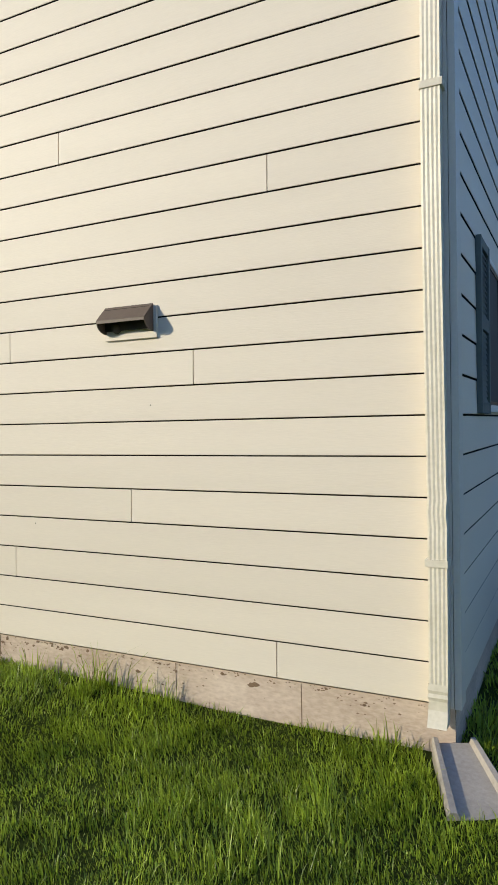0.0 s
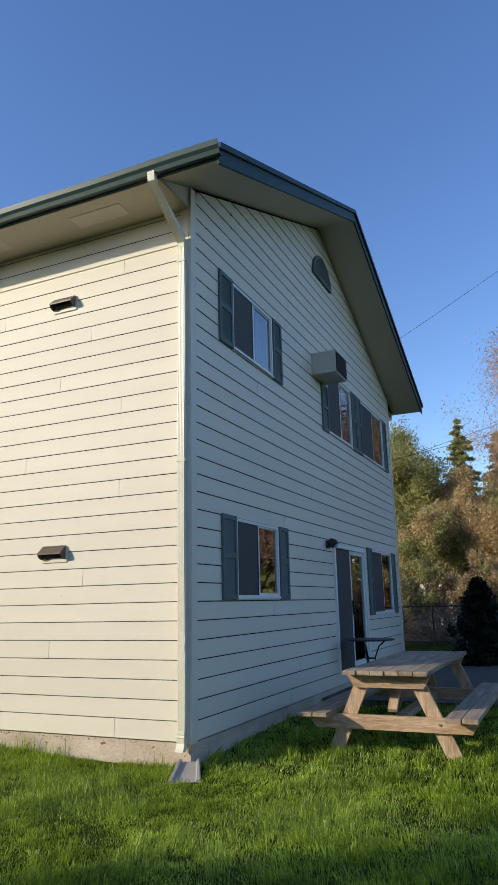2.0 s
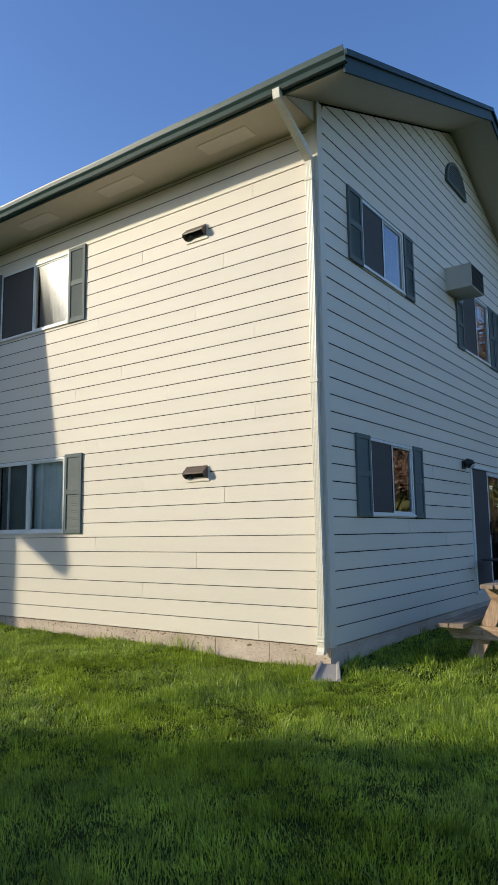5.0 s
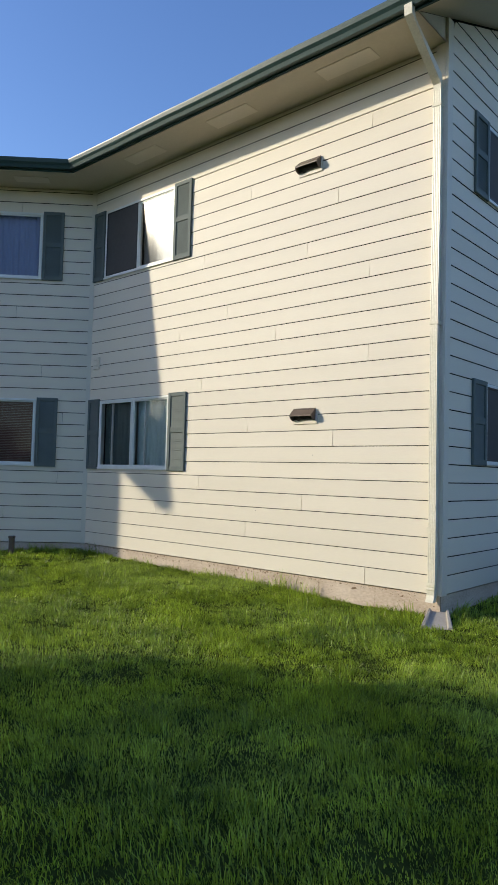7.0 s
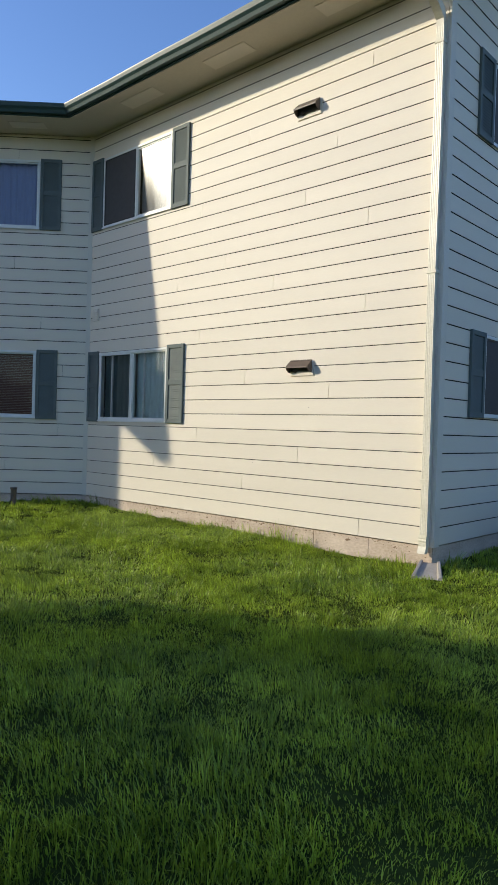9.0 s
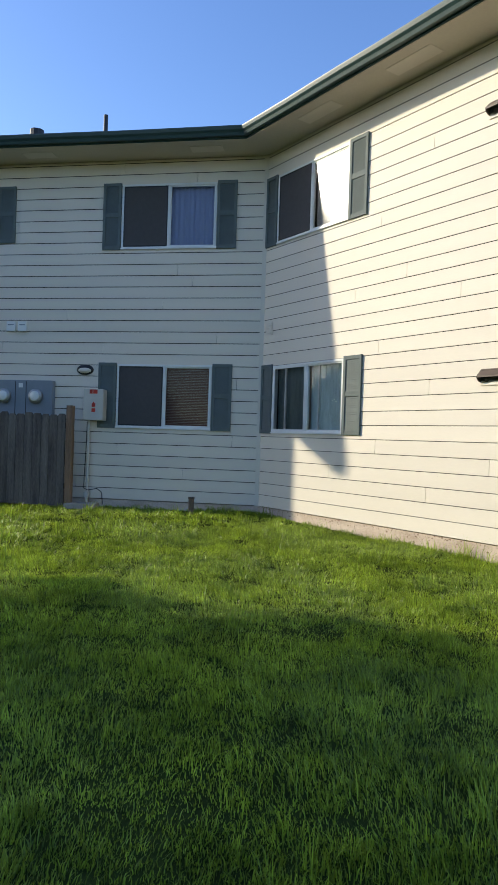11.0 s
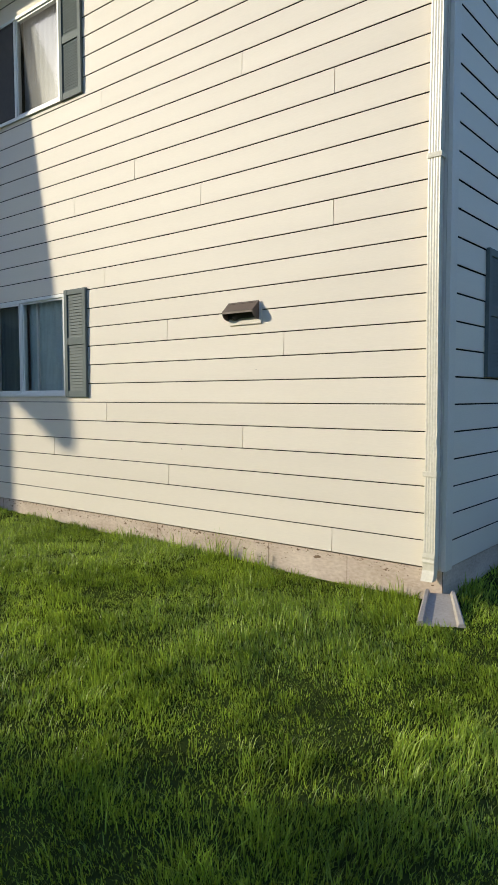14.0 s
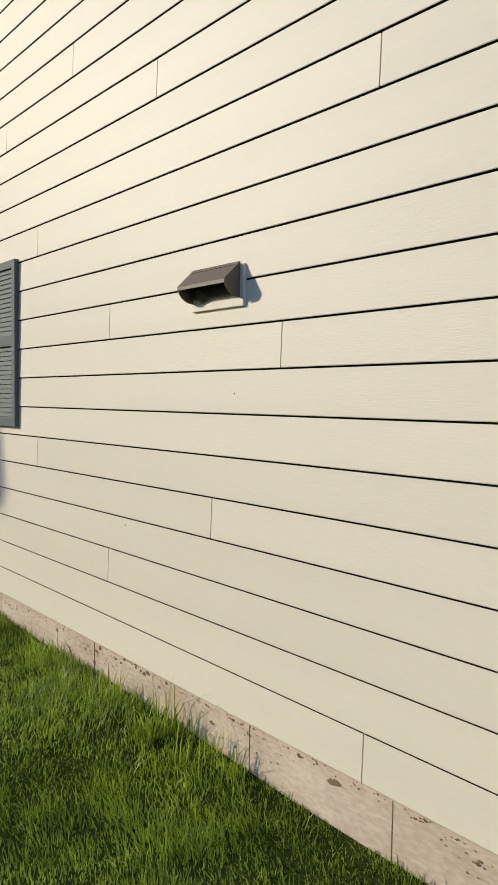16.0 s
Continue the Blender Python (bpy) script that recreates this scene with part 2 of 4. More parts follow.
def wall_core(name, m, s0, s1, top, openings, label):
    """Wall with thickness and through-going openings; local x along it, y inwards."""
    bm = bmesh.new()
    ss = sorted({s0, s1, *(v for o in openings for v in o[:2])})
    low = PLATE - 0.02 if top else FLAT - 0.014
    zs = sorted({SILL, low, *(v for o in openings for v in o[2:4])})
    for a, b in zip(ss, ss[1:]):
        for c, d in zip(zs, zs[1:]):
            if not any(o[0] <= a and b <= o[1] and o[2] <= c and d <= o[3] for o in openings):
                prism([(a, c), (b, c), (b, d), (a, d)], 0.0, 0.16, bm)
    if top:
        prism([(s0, PLATE - 0.02), (s1, PLATE - 0.02), ((s0 + s1) / 2, PLATE - 0.02 + SLOPE * (s1 - s0) / 2)], 0.0, 0.16, bm)
    bmesh.ops.remove_doubles(bm, verts=bm.verts, dist=1e-5)
    ob = link(name, bm, SHADE_CORE)
    ob.matrix_world = m
    return tagged(ob, label, "wall", kind="structure")


def siding(wall, s0, s1, gable, openings, joints, count, reveal=0.0068):
    """Lap boards, each an object under its wall, cut round the openings."""
    def limits(z):
        if gable and z > PLATE - 0.02:
            cut = max(0.0, z - PLATE + 0.001) / SLOPE
            return s0 + cut, s1 - cut
        return s0, s1
    for k in range(count):
        z0, z1 = SILL + k * COURSE, SILL + (k + 1) * COURSE
        if not gable:
            z1 = min(z1, FLAT - 0.012)
        if limits(z0 + 0.05)[1] - limits(z0 + 0.05)[0] < 0.3 or z1 - z0 < 0.02:
            continue
        cuts = set(joints.get(k, ()))
        for o in openings:
            if min(z1, o[3]) - max(z0, o[2]) > 0.5 * COURSE:
                cuts |= {o[0], o[1]}
        lo, hi = min(limits(z0)[0], limits(z1)[0]), max(limits(z0)[1], limits(z1)[1])
        edges = [lo, *sorted(c for c in cuts if lo < c < hi), hi]
        for a, b in zip(edges, edges[1:]):
            if any(o[0] - 1e-4 <= a and b <= o[1] + 1e-4 and min(z1, o[3]) - max(z0, o[2]) > 0.98 * (z1 - z0) for o in openings):
                continue
            gap_a = 0.0028 if a in joints.get(k, ()) else 0.0
            gap_b = 0.0028 if b in joints.get(k, ()) else 0.0
            bm = bmesh.new()
            zs = sorted({z0, z1, *(z for o in openings for z in o[2:4] if z0 < z < z1 and o[0] < b - 1e-4 and o[1] > a + 1e-4)})
            for c, d in zip(zs, zs[1:]):
                runs = [(a + gap_a, b - gap_b)]
                for o in openings:
                    if o[2] < (c + d) / 2 < o[3]:
                        runs = [r for u, v in runs for r in ((u, min(v, o[0])), (max(u, o[1]), v)) if r[1] - r[0] > 1e-3]
                for u, v in runs:
                    def corner(s, z, n):
                        l, g = limits(z)
                        return bm.verts.new((min(max(s, l), g), -n, z))
                    over = -reveal if d == z1 else 0.0                  # gap where the dark core paints the lap's shade line
                    thick = [0.0185 - 0.0050 * (z - z0) / COURSE for z in (c, d)]
                    lift = 0.0025 if c == z0 else 0.0                    # eased lower edge
                    f = [corner(u, c + lift, thick[0]), corner(v, c + lift, thick[0]), corner(v, d + over, thick[1]), corner(u, d + over, thick[1])]
                    bm.faces.new(f)
                    if c == z0:                                         # thin lip with a slot behind it
                        e = [corner(u, c, 0.0165), corner(v, c, 0.0165)]
                        g2 = [corner(u, c + 0.03, 0.004), corner(v, c + 0.03, 0.004)]
                        bm.faces.new((f[0], e[0], e[1], f[1]))
                        bm.faces.new((e[0], g2[0], g2[1], e[1]))
                    else:
                        e = g2 = [corner(u, c, 0.0), corner(v, c, 0.0)]
                        bm.faces.new((f[0], e[0], e[1], f[1]))
                    k2 = [corner(u, d + over, 0.0), corner(v, d + over, 0.0)]
                    for side, q in ((0, 3), (1, 2)):
                        loop = [f[side], f[q], k2[side], g2[side]] + ([e[side]] if e is not g2 else [])
                        bm.faces.new(loop)
            if len(bm.faces):
                part("siding_board", bm, SIDING, wall)
            else:
                bm.free()


def glass_sheet(a, b, y, z0, z1, parent, mat=None):
    """One sheet of glass with the slight waviness of a sealed unit."""
    bm = bmesh.new()
    n = 6
    vs = [[bm.verts.new((a + (b - a) * i / n, y + 0.0005 * math.sin(math.pi * i / n) * math.sin(math.pi * j / n), z0 + (z1 - z0) * j / n)) for i in range(n + 1)] for j in range(n + 1)]
    for r, q in zip(vs, vs[1:]):
        for i in range(n):
            bm.faces.new((r[i], r[i + 1], q[i + 1], q[i]))
    me = bpy.data.meshes.new("pane")
    bm.to_mesh(me)
    bm.free()
    me.materials.append(mat or GLASS)
    me.shade_smooth()
    ob = new("pane", me)
    ob.parent, ob.visible_shadow = parent, False
    return tagged(ob, "clear window pane")


def window(name, m, a, b, z0, z1, left, right, back_left=None, back_right=None, label="white vinyl sliding window"):
    """Sliding window: outer frame, two sashes, panes, what hangs behind them."""
    w = thing(name, label, "window", m, kind="structure")
    t = 0.032
    bm = box(a, b, -0.030, 0.05, z0, z0 + t, 0.004)
    box(a, b, -0.030, 0.05, z1 - t, z1, 0.004, bm)
    box(a, a + t, -0.030, 0.05, z0 + t, z1 - t, 0.004, bm)
    box(b - t, b, -0.030, 0.05, z0 + t, z1 - t, 0.004, bm)
    part("window_frame", bm, WHITE_FRAME, w)
    mid = (a + b) / 2
    part("mullion", box(mid - 0.02, mid + 0.02, -0.022, 0.04, z0 + t, z1 - t, 0.004), WHITE_FRAME, w)
    part("window_sill", box(a - 0.008, b + 0.008, -0.041, -0.031, z0 - 0.010, z0 + 0.014, 0.003), WHITE_FRAME, w)
    for u, v, kind, back, y in ((a + t, mid - 0.02, left, back_left, -0.016), (mid + 0.02, b - t, right, back_right, -0.004)):
        bm = box(u, u + 0.016, y - 0.01, y + 0.015, z0 + t, z1 - t, 0.002)
        box(v - 0.016, v, y - 0.01, y + 0.015, z0 + t, z1 - t, 0.002, bm)
        box(u + 0.016, v - 0.016, y - 0.01, y + 0.015, z0 + t, z0 + t + 0.02, 0.002, bm)
        box(u + 0.016, v - 0.016, y - 0.01, y + 0.015, z1 - t - 0.02, z1 - t, 0.002, bm)
        part("sash", bm, WHITE_FRAME if kind == "glass" else BLACK_IRON, w)
        if kind == "screen":
            part("insect_screen", box(u + 0.015, v - 0.015, y - 0.004, y - 0.002, z0 + t, z1 - t), SCREEN, w, "dark insect screen")
        else:
            glass_sheet(u + 0.015, v - 0.015, y + 0.002, z0 + t + 0.01, z1 - t - 0.01, w, HAZY_GLASS if back is CURTAIN else SOFT_GLASS if back or name == 'window_1' else GLASS)
        if back == "blind":
            bm = bmesh.new()
            k, z = 0, z0 + t
            while z < z1 - t:
                box(u, v, 0.055, 0.075, z, z + 0.021, 0, bm)
                z += 0.025
            part("blind", bm, BLIND, w, "brown slatted blind")
        elif back:
            bm = bmesh.new()
            steps = 40
            rows = [[bm.verts.new((u + (v - u) * i / steps, 0.075 + (0.003 if back is CURTAIN else 0.014) * (math.sin(i * 1.35) + 0.5 * math.sin(i * 0.47)), z)) for i in range(steps + 1)] for z in (z0, z1)]
            for i in range(steps):
                bm.faces.new((rows[0][i], rows[0][i + 1], rows[1][i + 1], rows[1][i]))
            part("curtain", bm, back, w, "hanging curtain behind the glass", True)
    return w


def shutter(m, a, b, z0, z1, label="slate green louvred window shutter"):
    """Two-panel louvred shutter screwed to the siding."""
    s = thing("window_shutter", label, "shutter", m, group="window shutters")
    y0, y1 = -0.045, -0.016
    w = 0.045
    bm = box(a, a + w, y0, y1, z0, z1, 0.004)
    box(b - w, b, y0, y1, z0, z1, 0.004, bm)
    mid = z0 + 0.52 * (z1 - z0)
    for c, d in ((z0, z0 + 0.06), (mid - 0.035, mid + 0.035), (z1 - 0.05, z1)):
        box(a + w, b - w, y0 + 0.002, y1, c, d, 0.004, bm)
    part("shutter_frame", bm, SHUTTER, s)
    bm = bmesh.new()
    for c, d in ((z0 + 0.06, mid - 0.035), (mid + 0.035, z1 - 0.05)):
        n = max(4, int((d - c) / 0.028))
        for i in range(n):
            z = c + (i + 0.5) * (d - c) / n
            vs = [bm.verts.new(p) for p in ((a + w, y0 + 0.010, z - 0.013), (b - w, y0 + 0.010, z - 0.013), (b - w, y1 - 0.0115, z + 0.014), (a + w, y1 - 0.0115, z + 0.014))]
            us = [bm.verts.new((v.co.x, v.co.y + 0.003, v.co.z + 0.006)) for v in vs]
            bm.faces.new(vs)
            bm.faces.new(us[::-1])
            for i2 in range(4):
                bm.faces.new((vs[i2], us[i2], us[(i2 + 1) % 4], vs[(i2 + 1) % 4]))
    box(a + w, b - w, y1 - 0.010, y1, z0 + 0.05, z1 - 0.04, 0, bm)
    part("louvers", bm, SHUTTER, s)
    return s


# ---- ground ----
def ground():
    def cells(lo, hi, step):
        return list(np.arange(lo, hi + 1e-6, step))
    xs = [-400, -120, -60, -30, -18, *cells(-12, 12, 0.4), 18, 30, 60, 120, 400]
    ys = [-400, -120, -60, -30, -14, *cells(-9.6, 16, 0.4), 24, 40, 80, 160, 400]
    bm = bmesh.new()
    grid = [[bm.verts.new((x, y, lawn_height(x, y) if abs(x) < 13 and -10 < y < 17 else -0.02)) for x in xs] for y in ys]
    for r, q in zip(grid, grid[1:]):
        for i in range(len(xs) - 1):
            bm.faces.new((r[i], r[i + 1], q[i + 1], q[i]))
    return tagged(link("ground", bm, SOIL, True), "green lawn soil that reaches into the distance", "ground", kind="structure")


ground()


# ---- house ----
SUNNY_OPEN = [(-5.44, -3.91, 1.33, 2.33), (-5.44, -3.91, 4.165, 5.185)]
GABLE_OPEN = [(0.97, 2.19, 1.47, 2.33), (0.97, 2.19, 4.32, 5.15), (4.52, 5.90, 4.08, 5.15), (6.55, 8.24, 4.08, 5.15), (6.72, 8.26, 1.18, 2.33), (4.45, 6.24, 0.34, 2.29), (3.82, 4.42, 4.845, 5.21)]
WING_OPEN = [(-2.33, -0.79, 1.345, 2.35), (-2.33, -0.79, 4.18, 5.2), (-6.0, -4.46, 4.32, 5.2)]

SUNNY_JOINTS = {0: [-0.828], 2: [-2.49], 3: [-4.14], 4: [-1.657], 5: [-3.31], 8: [-1.258], 9: [-2.49], 12: [-3.305], 13: [-0.833], 15: [-2.09], 16: [-3.743], 17: [-2.88], 18: [-0.83], 20: [-1.655], 21: [-3.32], 23: [-1.244], 25: [-2.525], 27: [-0.827]}
rng = random.Random(5)
GABLE_JOINTS = {k: [v for v in (rng.uniform(0.6, 3.6), rng.uniform(4.6, 8.2)) if k % 2 == int(v) % 2] for k in range(44)}
WING_JOINTS = {k: [-rng.uniform(0.3, 3.2), -rng.uniform(4, 7), -rng.uniform(7.4, 10)] if k % 3 else [-rng.uniform(3, 6)] for k in range(32)}

wall_sunny = wall_core("wall_south", M_SUNNY, INNER, 0.0, False, SUNNY_OPEN, "cream lap-sided two-storey wall with louvred shutters")
wall_gable = wall_core("wall_gable", M_GABLE, 0.0, GABLE, True, GABLE_OPEN, "shaded cream lap-sided gable wall of the house")
wall_wing = wall_core("wall_wing", M_WING, -WING, 0.0, False, WING_OPEN, "shaded cream lap-sided wall of the angled wing")

# other walls that close the house
UP = Matrix.Translation((0, 0, 0))
bis = math.tan(radians(22.5))


def plain_wall(name, p, q, gable=False):
    d = Vector((q[0] - p[0], q[1] - p[1], 0))
    bm = prism([(0, 0), (d.length, 0), (d.length, PLATE - 0.03), (d.length / 2, PLATE - 0.03 + (SLOPE * d.length / 2 if gable else 0)), (0, PLATE - 0.03)], 0.0, 0.16)
    ob = link(name, bm, SIDING)
    ob.matrix_world = Matrix.Translation((p[0], p[1], 0)) @ Matrix.Rotation(math.atan2(d.y, d.x), 4, "Z")
    return tagged(ob, "plain cream outer wall of the house", "wall", kind="structure")


C45 = math.sqrt(0.5)
END = Vector((INNER - WING * C45, -WING * C45, 0))
FAR_END = END + Vector((-C45, C45, 0)) * GABLE
FAR_IN = Vector((INNER - bis * GABLE, GABLE, 0))
plain_wall("wall_wing_end", FAR_END, END, True)
plain_wall("wall_wing_back", FAR_IN, FAR_END)
plain_wall("wall_back", (0, GABLE), FAR_IN)


def roof():
    """Four roof planes of the bent house with the underside parallel to them."""
    roof_thing = thing("roof", "shingled roof with sloping beige soffit and dark green edges", "roof", kind="structure")
    mid = GABLE / 2

    def height(depth):
        return PLATE + THICK + SLOPE * min(depth, GABLE - depth)

    def sunny(x, depth):
        return Vector((x, depth, 0))

    def wing(s, depth):
        return Vector((INNER, 0, 0)) + Vector((C45, C45, 0)) * s + Vector((-C45, C45, 0)) * depth

    def valley(depth):
        return Vector((INNER - bis * depth, depth, 0))
    planes = []
    for d0, d1 in ((-EAVE, mid), (GABLE + EAVE, mid)):
        planes.append([(sunny(RAKE, d0), d0), (sunny(RAKE, d1), d1), (valley(d1), d1), (valley(d0), d0)])
        planes.append([(valley(d0), d0), (valley(d1), d1), (wing(-WING - RAKE, d1), d1), (wing(-WING - RAKE, d0), d0)])
    def slab(nm, pts, thick, mat, lab):
        bm = bmesh.new()
        up = [bm.verts.new(v) for v in pts]
        dn = [bm.verts.new(Vector(v) - Vector((0, 0, thick))) for v in pts]
        bm.faces.new(up)
        bm.faces.new(dn[::-1])
        for i in range(len(pts)):
            j = (i + 1) % len(pts)
            bm.faces.new((up[i], dn[i], dn[j], up[j]))
        part(nm, bm, mat, roof_thing, lab)

    def at(p, z):
        return Vector((p.x, p.y, z))
    for pts in planes:
        slab("shingle_cover", [at(p, height(d)) for p, d in pts], 0.035, SHINGLE, "dark asphalt shingles")
    for d0, d1 in ((-EAVE, mid), (GABLE + EAVE, mid)):
        slab("rake_soffit", [at(sunny(x, d), height(d) - THICK + 0.012) for x, d in ((0.0, d0), (RAKE, d0), (RAKE, d1), (0.0, d1))], 0.012, SOFFIT, "beige sloping rake soffit")
        slab("rake_soffit", [at(wing(s, d), height(d) - THICK + 0.012) for s, d in ((-WING, d0), (-WING - RAKE, d0), (-WING - RAKE, d1), (-WING, d1))], 0.012, SOFFIT, "beige sloping rake soffit")
    for d0, d1 in ((-EAVE, 0.0), (GABLE + EAVE, GABLE)):
        slab("eave_soffit", [at(sunny(0.0, d0), FLAT), at(sunny(0.0, d1), FLAT), at(valley(d1), FLAT), at(valley(d0), FLAT)], 0.012, SOFFIT, "beige flat eave soffit")
        slab("eave_soffit", [at(wing(-WING, d0), FLAT), at(wing(-WING, d1), FLAT), at(valley(d1), FLAT), at(valley(d0), FLAT)], 0.012, SOFFIT, "beige flat eave soffit")
    # triangular plate that closes the boxed eave at the gable
    bm = bmesh.new()
    tri = [(-EAVE, FLAT - 0.014), (0.0, FLAT - 0.014), (0.0, PLATE - 0.004), (-EAVE, height(-EAVE) - THICK - 0.004)]
    a = [bm.verts.new((0.0, y, z)) for y, z in tri]
    c = [bm.verts.new((-0.02, y, z)) for y, z in tri]
    bm.faces.new(a)
    bm.faces.new(c[::-1])
    for i in range(4):
        bm.faces.new((a[i], c[i], c[(i + 1) % 4], a[(i + 1) % 4]))
    part("eave_end_plate", bm, SOFFIT, roof_thing, "beige plate closing the boxed eave")

    def board(p, q, zp, zq, out, low, high, thick, nm, label):
        """A fascia from p to q, its top at zp and zq."""
        bm = bmesh.new()
        o = Vector(out) * thick
        vs = [bm.verts.new(v) for v in (Vector((p.x, p.y, zp - low)), Vector((q.x, q.y, zq - low)), Vector((q.x, q.y, zq + high)), Vector((p.x, p.y, zp + high)))]
        us = [bm.verts.new(v.co + o) for v in vs]
        bm.faces.new(vs)
        bm.faces.new(us[::-1])
        for i in range(4):
            bm.faces.new((vs[i], us[i], us[(i + 1) % 4], vs[(i + 1) % 4]))
        part(nm, bm, GREEN_METAL, roof_thing, label)
    he, hr = height(-EAVE), height(mid)
    board(sunny(RAKE, -EAVE - 0.02), sunny(RAKE, mid), he, hr, (1, 0, 0), THICK + 0.055, 0.0, 0.025, "rake_board", "dark green rake board")
    board(sunny(RAKE, GABLE + EAVE + 0.02), sunny(RAKE, mid), he, hr, (1, 0, 0), THICK + 0.055, 0.0, 0.025, "rake_board", "dark green rake board")
    board(sunny(RAKE + 0.02, -EAVE - 0.04), sunny(RAKE + 0.02, mid), he, hr, (1, 0, 0), 0.045, 0.02, 0.035, "drip_edge", "dark green drip edge")
    board(sunny(RAKE + 0.02, GABLE + EAVE + 0.04), sunny(RAKE + 0.02, mid), he, hr, (1, 0, 0), 0.045, 0.02, 0.035, "drip_edge", "dark green drip edge")
    board(sunny(RAKE, -EAVE), valley(-EAVE), he, he, (0, -1, 0), THICK, 0.0, 0.02, "fascia", "dark green fascia")
    board(valley(-EAVE), wing(-WING - RAKE, -EAVE), he, he, (C45, -C45, 0), THICK, 0.0, 0.02, "fascia", "dark green fascia")
    board(sunny(RAKE, GABLE + EAVE), valley(GABLE + EAVE), he, he, (0, 1, 0), THICK, 0.0, 0.02, "fascia", "dark green fascia")
    board(wing(-WING - RAKE, -EAVE), wing(-WING - RAKE, mid), he, hr, (-C45, -C45, 0), THICK, 0.0, 0.025, "rake_board", "dark green rake board")
    # gutters: K profile swept along the two eaves and mitred at the valley
    prof = [(0.0, -0.125), (0.055, -0.125), (0.070, -0.085), (0.095, -0.055), (0.105, -0.015), (0.105, 0.0), (0.092, 0.0), (0.092, -0.012), (0.08, -0.05), (0.058, -0.078), (0.045, -0.115), (0.0, -0.115)]
    z = he + 0.005

    def gutter(where, s0, s1, end, nm):
        bm = bmesh.new()
        rings = []
        for i in range(13):
            f = i / 12
            ring = []
            for o, h in prof:
                dep = -EAVE - 0.02 - o
                p0, p1 = where(s0, dep), end(dep)
                ring.append(bm.verts.new(p0.lerp(p1, f) + Vector((0, 0, z + h + 0.004 * math.sin(i * 1.7)))))
            rings.append(ring)
        for a, b in zip(rings, rings[1:]):
            for k in range(len(prof)):
                bm.faces.new((a[k], a[(k + 1) % len(prof)], b[(k + 1) % len(prof)], b[k]))
        bm.faces.new(rings[0])
        bm.faces.new(rings[-1][::-1])
        part(nm, bm, GUTTER_METAL, roof_thing, "dark green eaves gutter")
    gutter(sunny, RAKE + 0.055, 0, valley, "gutter")
    gutter(wing, -WING - RAKE, 0, valley, "gutter")
    part("gutter", box(INNER, RAKE, GABLE + EAVE + 0.02, GABLE + EAVE + 0.12, z - 0.12, z, 0.01), GREEN_METAL, roof_thing, "dark green eaves gutter")
    # pale vent panels let into the soffit
    for x in (-0.95, -2.6, -4.2):
        d = -0.33
        bm = box(-0.33, 0.33, -0.11, 0.11, -0.004, 0.004, 0.002)
        ob = part("soffit_vent", bm, TRIM, roof_thing, "pale soffit vent panel")
        ob.matrix_local = Matrix.Translation((x, d, FLAT - 0.015))
    for s in (-0.9, -3.6):
        ob = part("soffit_vent", box(-0.25, 0.25, -0.10, 0.10, -0.004, 0.004, 0.002), TRIM, roof_thing, "pale soffit vent panel")
        ob.matrix_local = M_WING @ Matrix.Translation((s, -0.33, FLAT - 0.015))
    for s, dep, r, h in ((-3.3, 1.6, 0.04, 0.45), (-4.6, 1.5, 0.13, 0.22)):
        p = wing(s, dep)
        part("roof_pipe", tube([(p.x, p.y, height(dep) - 0.1), (p.x, p.y, height(dep) + h)], r, 12), BLACK_IRON, roof_thing, "black vent pipe on the roof")


roof()

# foundations, butted at the corner
def foundation(name, m, s0, s1):
    bm = bmesh.new()
    n = max(2, int((s1 - s0) / 0.25))
    rows = []
    for z in (-0.5, SILL - 0.012):
        rows.append([bm.verts.new((s0 + (s1 - s0) * i / n, -0.001 + 0.002 * noise.noise((i * 0.7, z * 3, s0)), z)) for i in range(n + 1)])
    back = [bm.verts.new((s0 + (s1 - s0) * i / n, 0.15, SILL - 0.012)) for i in range(n + 1)]
    for i in range(n):
        bm.faces.new((rows[0][i], rows[0][i + 1], rows[1][i + 1], rows[1][i]))
        bm.faces.new((rows[1][i], rows[1][i + 1], back[i + 1], back[i]))
    ob = link(name, bm, CONCRETE)
    ob.matrix_world = m
    return tagged(ob, "stained concrete foundation below the siding", "foundation", kind="structure")


STAIN = material("brown_stain", (0.22, 0.145, 0.09), 0.9, 0.3, 20, 80, 0.4)
base_south = foundation("foundation_south", M_SUNNY, INNER, 0.0)
for x in [-5.13, -3.89, -2.65, -1.41, -0.71]:
    part("form_joint", box(x - 0.0014, x + 0.0014, -0.0026, 0.004, -0.2, SILL - 0.015), STAIN, base_south, "dark joint in the concrete")
chips, rr = bmesh.new(), random.Random(77)
for i in range(420):
    run = rr.uniform(INNER + 0.05, -0.05)
    size = rr.uniform(0.0012, 0.0048) * (2.6 if rr.random() < 0.14 else 1.0)
    drop = 0.013 + size * 0.6 + min(0.17, rr.expovariate(60.0 if math.sin(run * 5.3) > -0.3 else 22.0))
    ring = [(run + size * rr.uniform(0.5, 1.5) * 1.5 * math.cos(a), SILL - drop + size * rr.uniform(0.5, 1.2) * math.sin(a)) for a in (0, 0.9, 1.8, 2.7, 3.6, 4.5, 5.4)]
    chips.faces.new([chips.verts.new((x, -0.0028 - 0.0006 * rr.random(), z)) for x, z in ring])
tagged(part("stain", chips, STAIN, base_south, "small brown chips and stains in the concrete"), kind="stuff")
foundation("foundation_gable", M_GABLE, 0.004, GABLE)
foundation("foundation_wing", M_WING, -WING, 0.0)


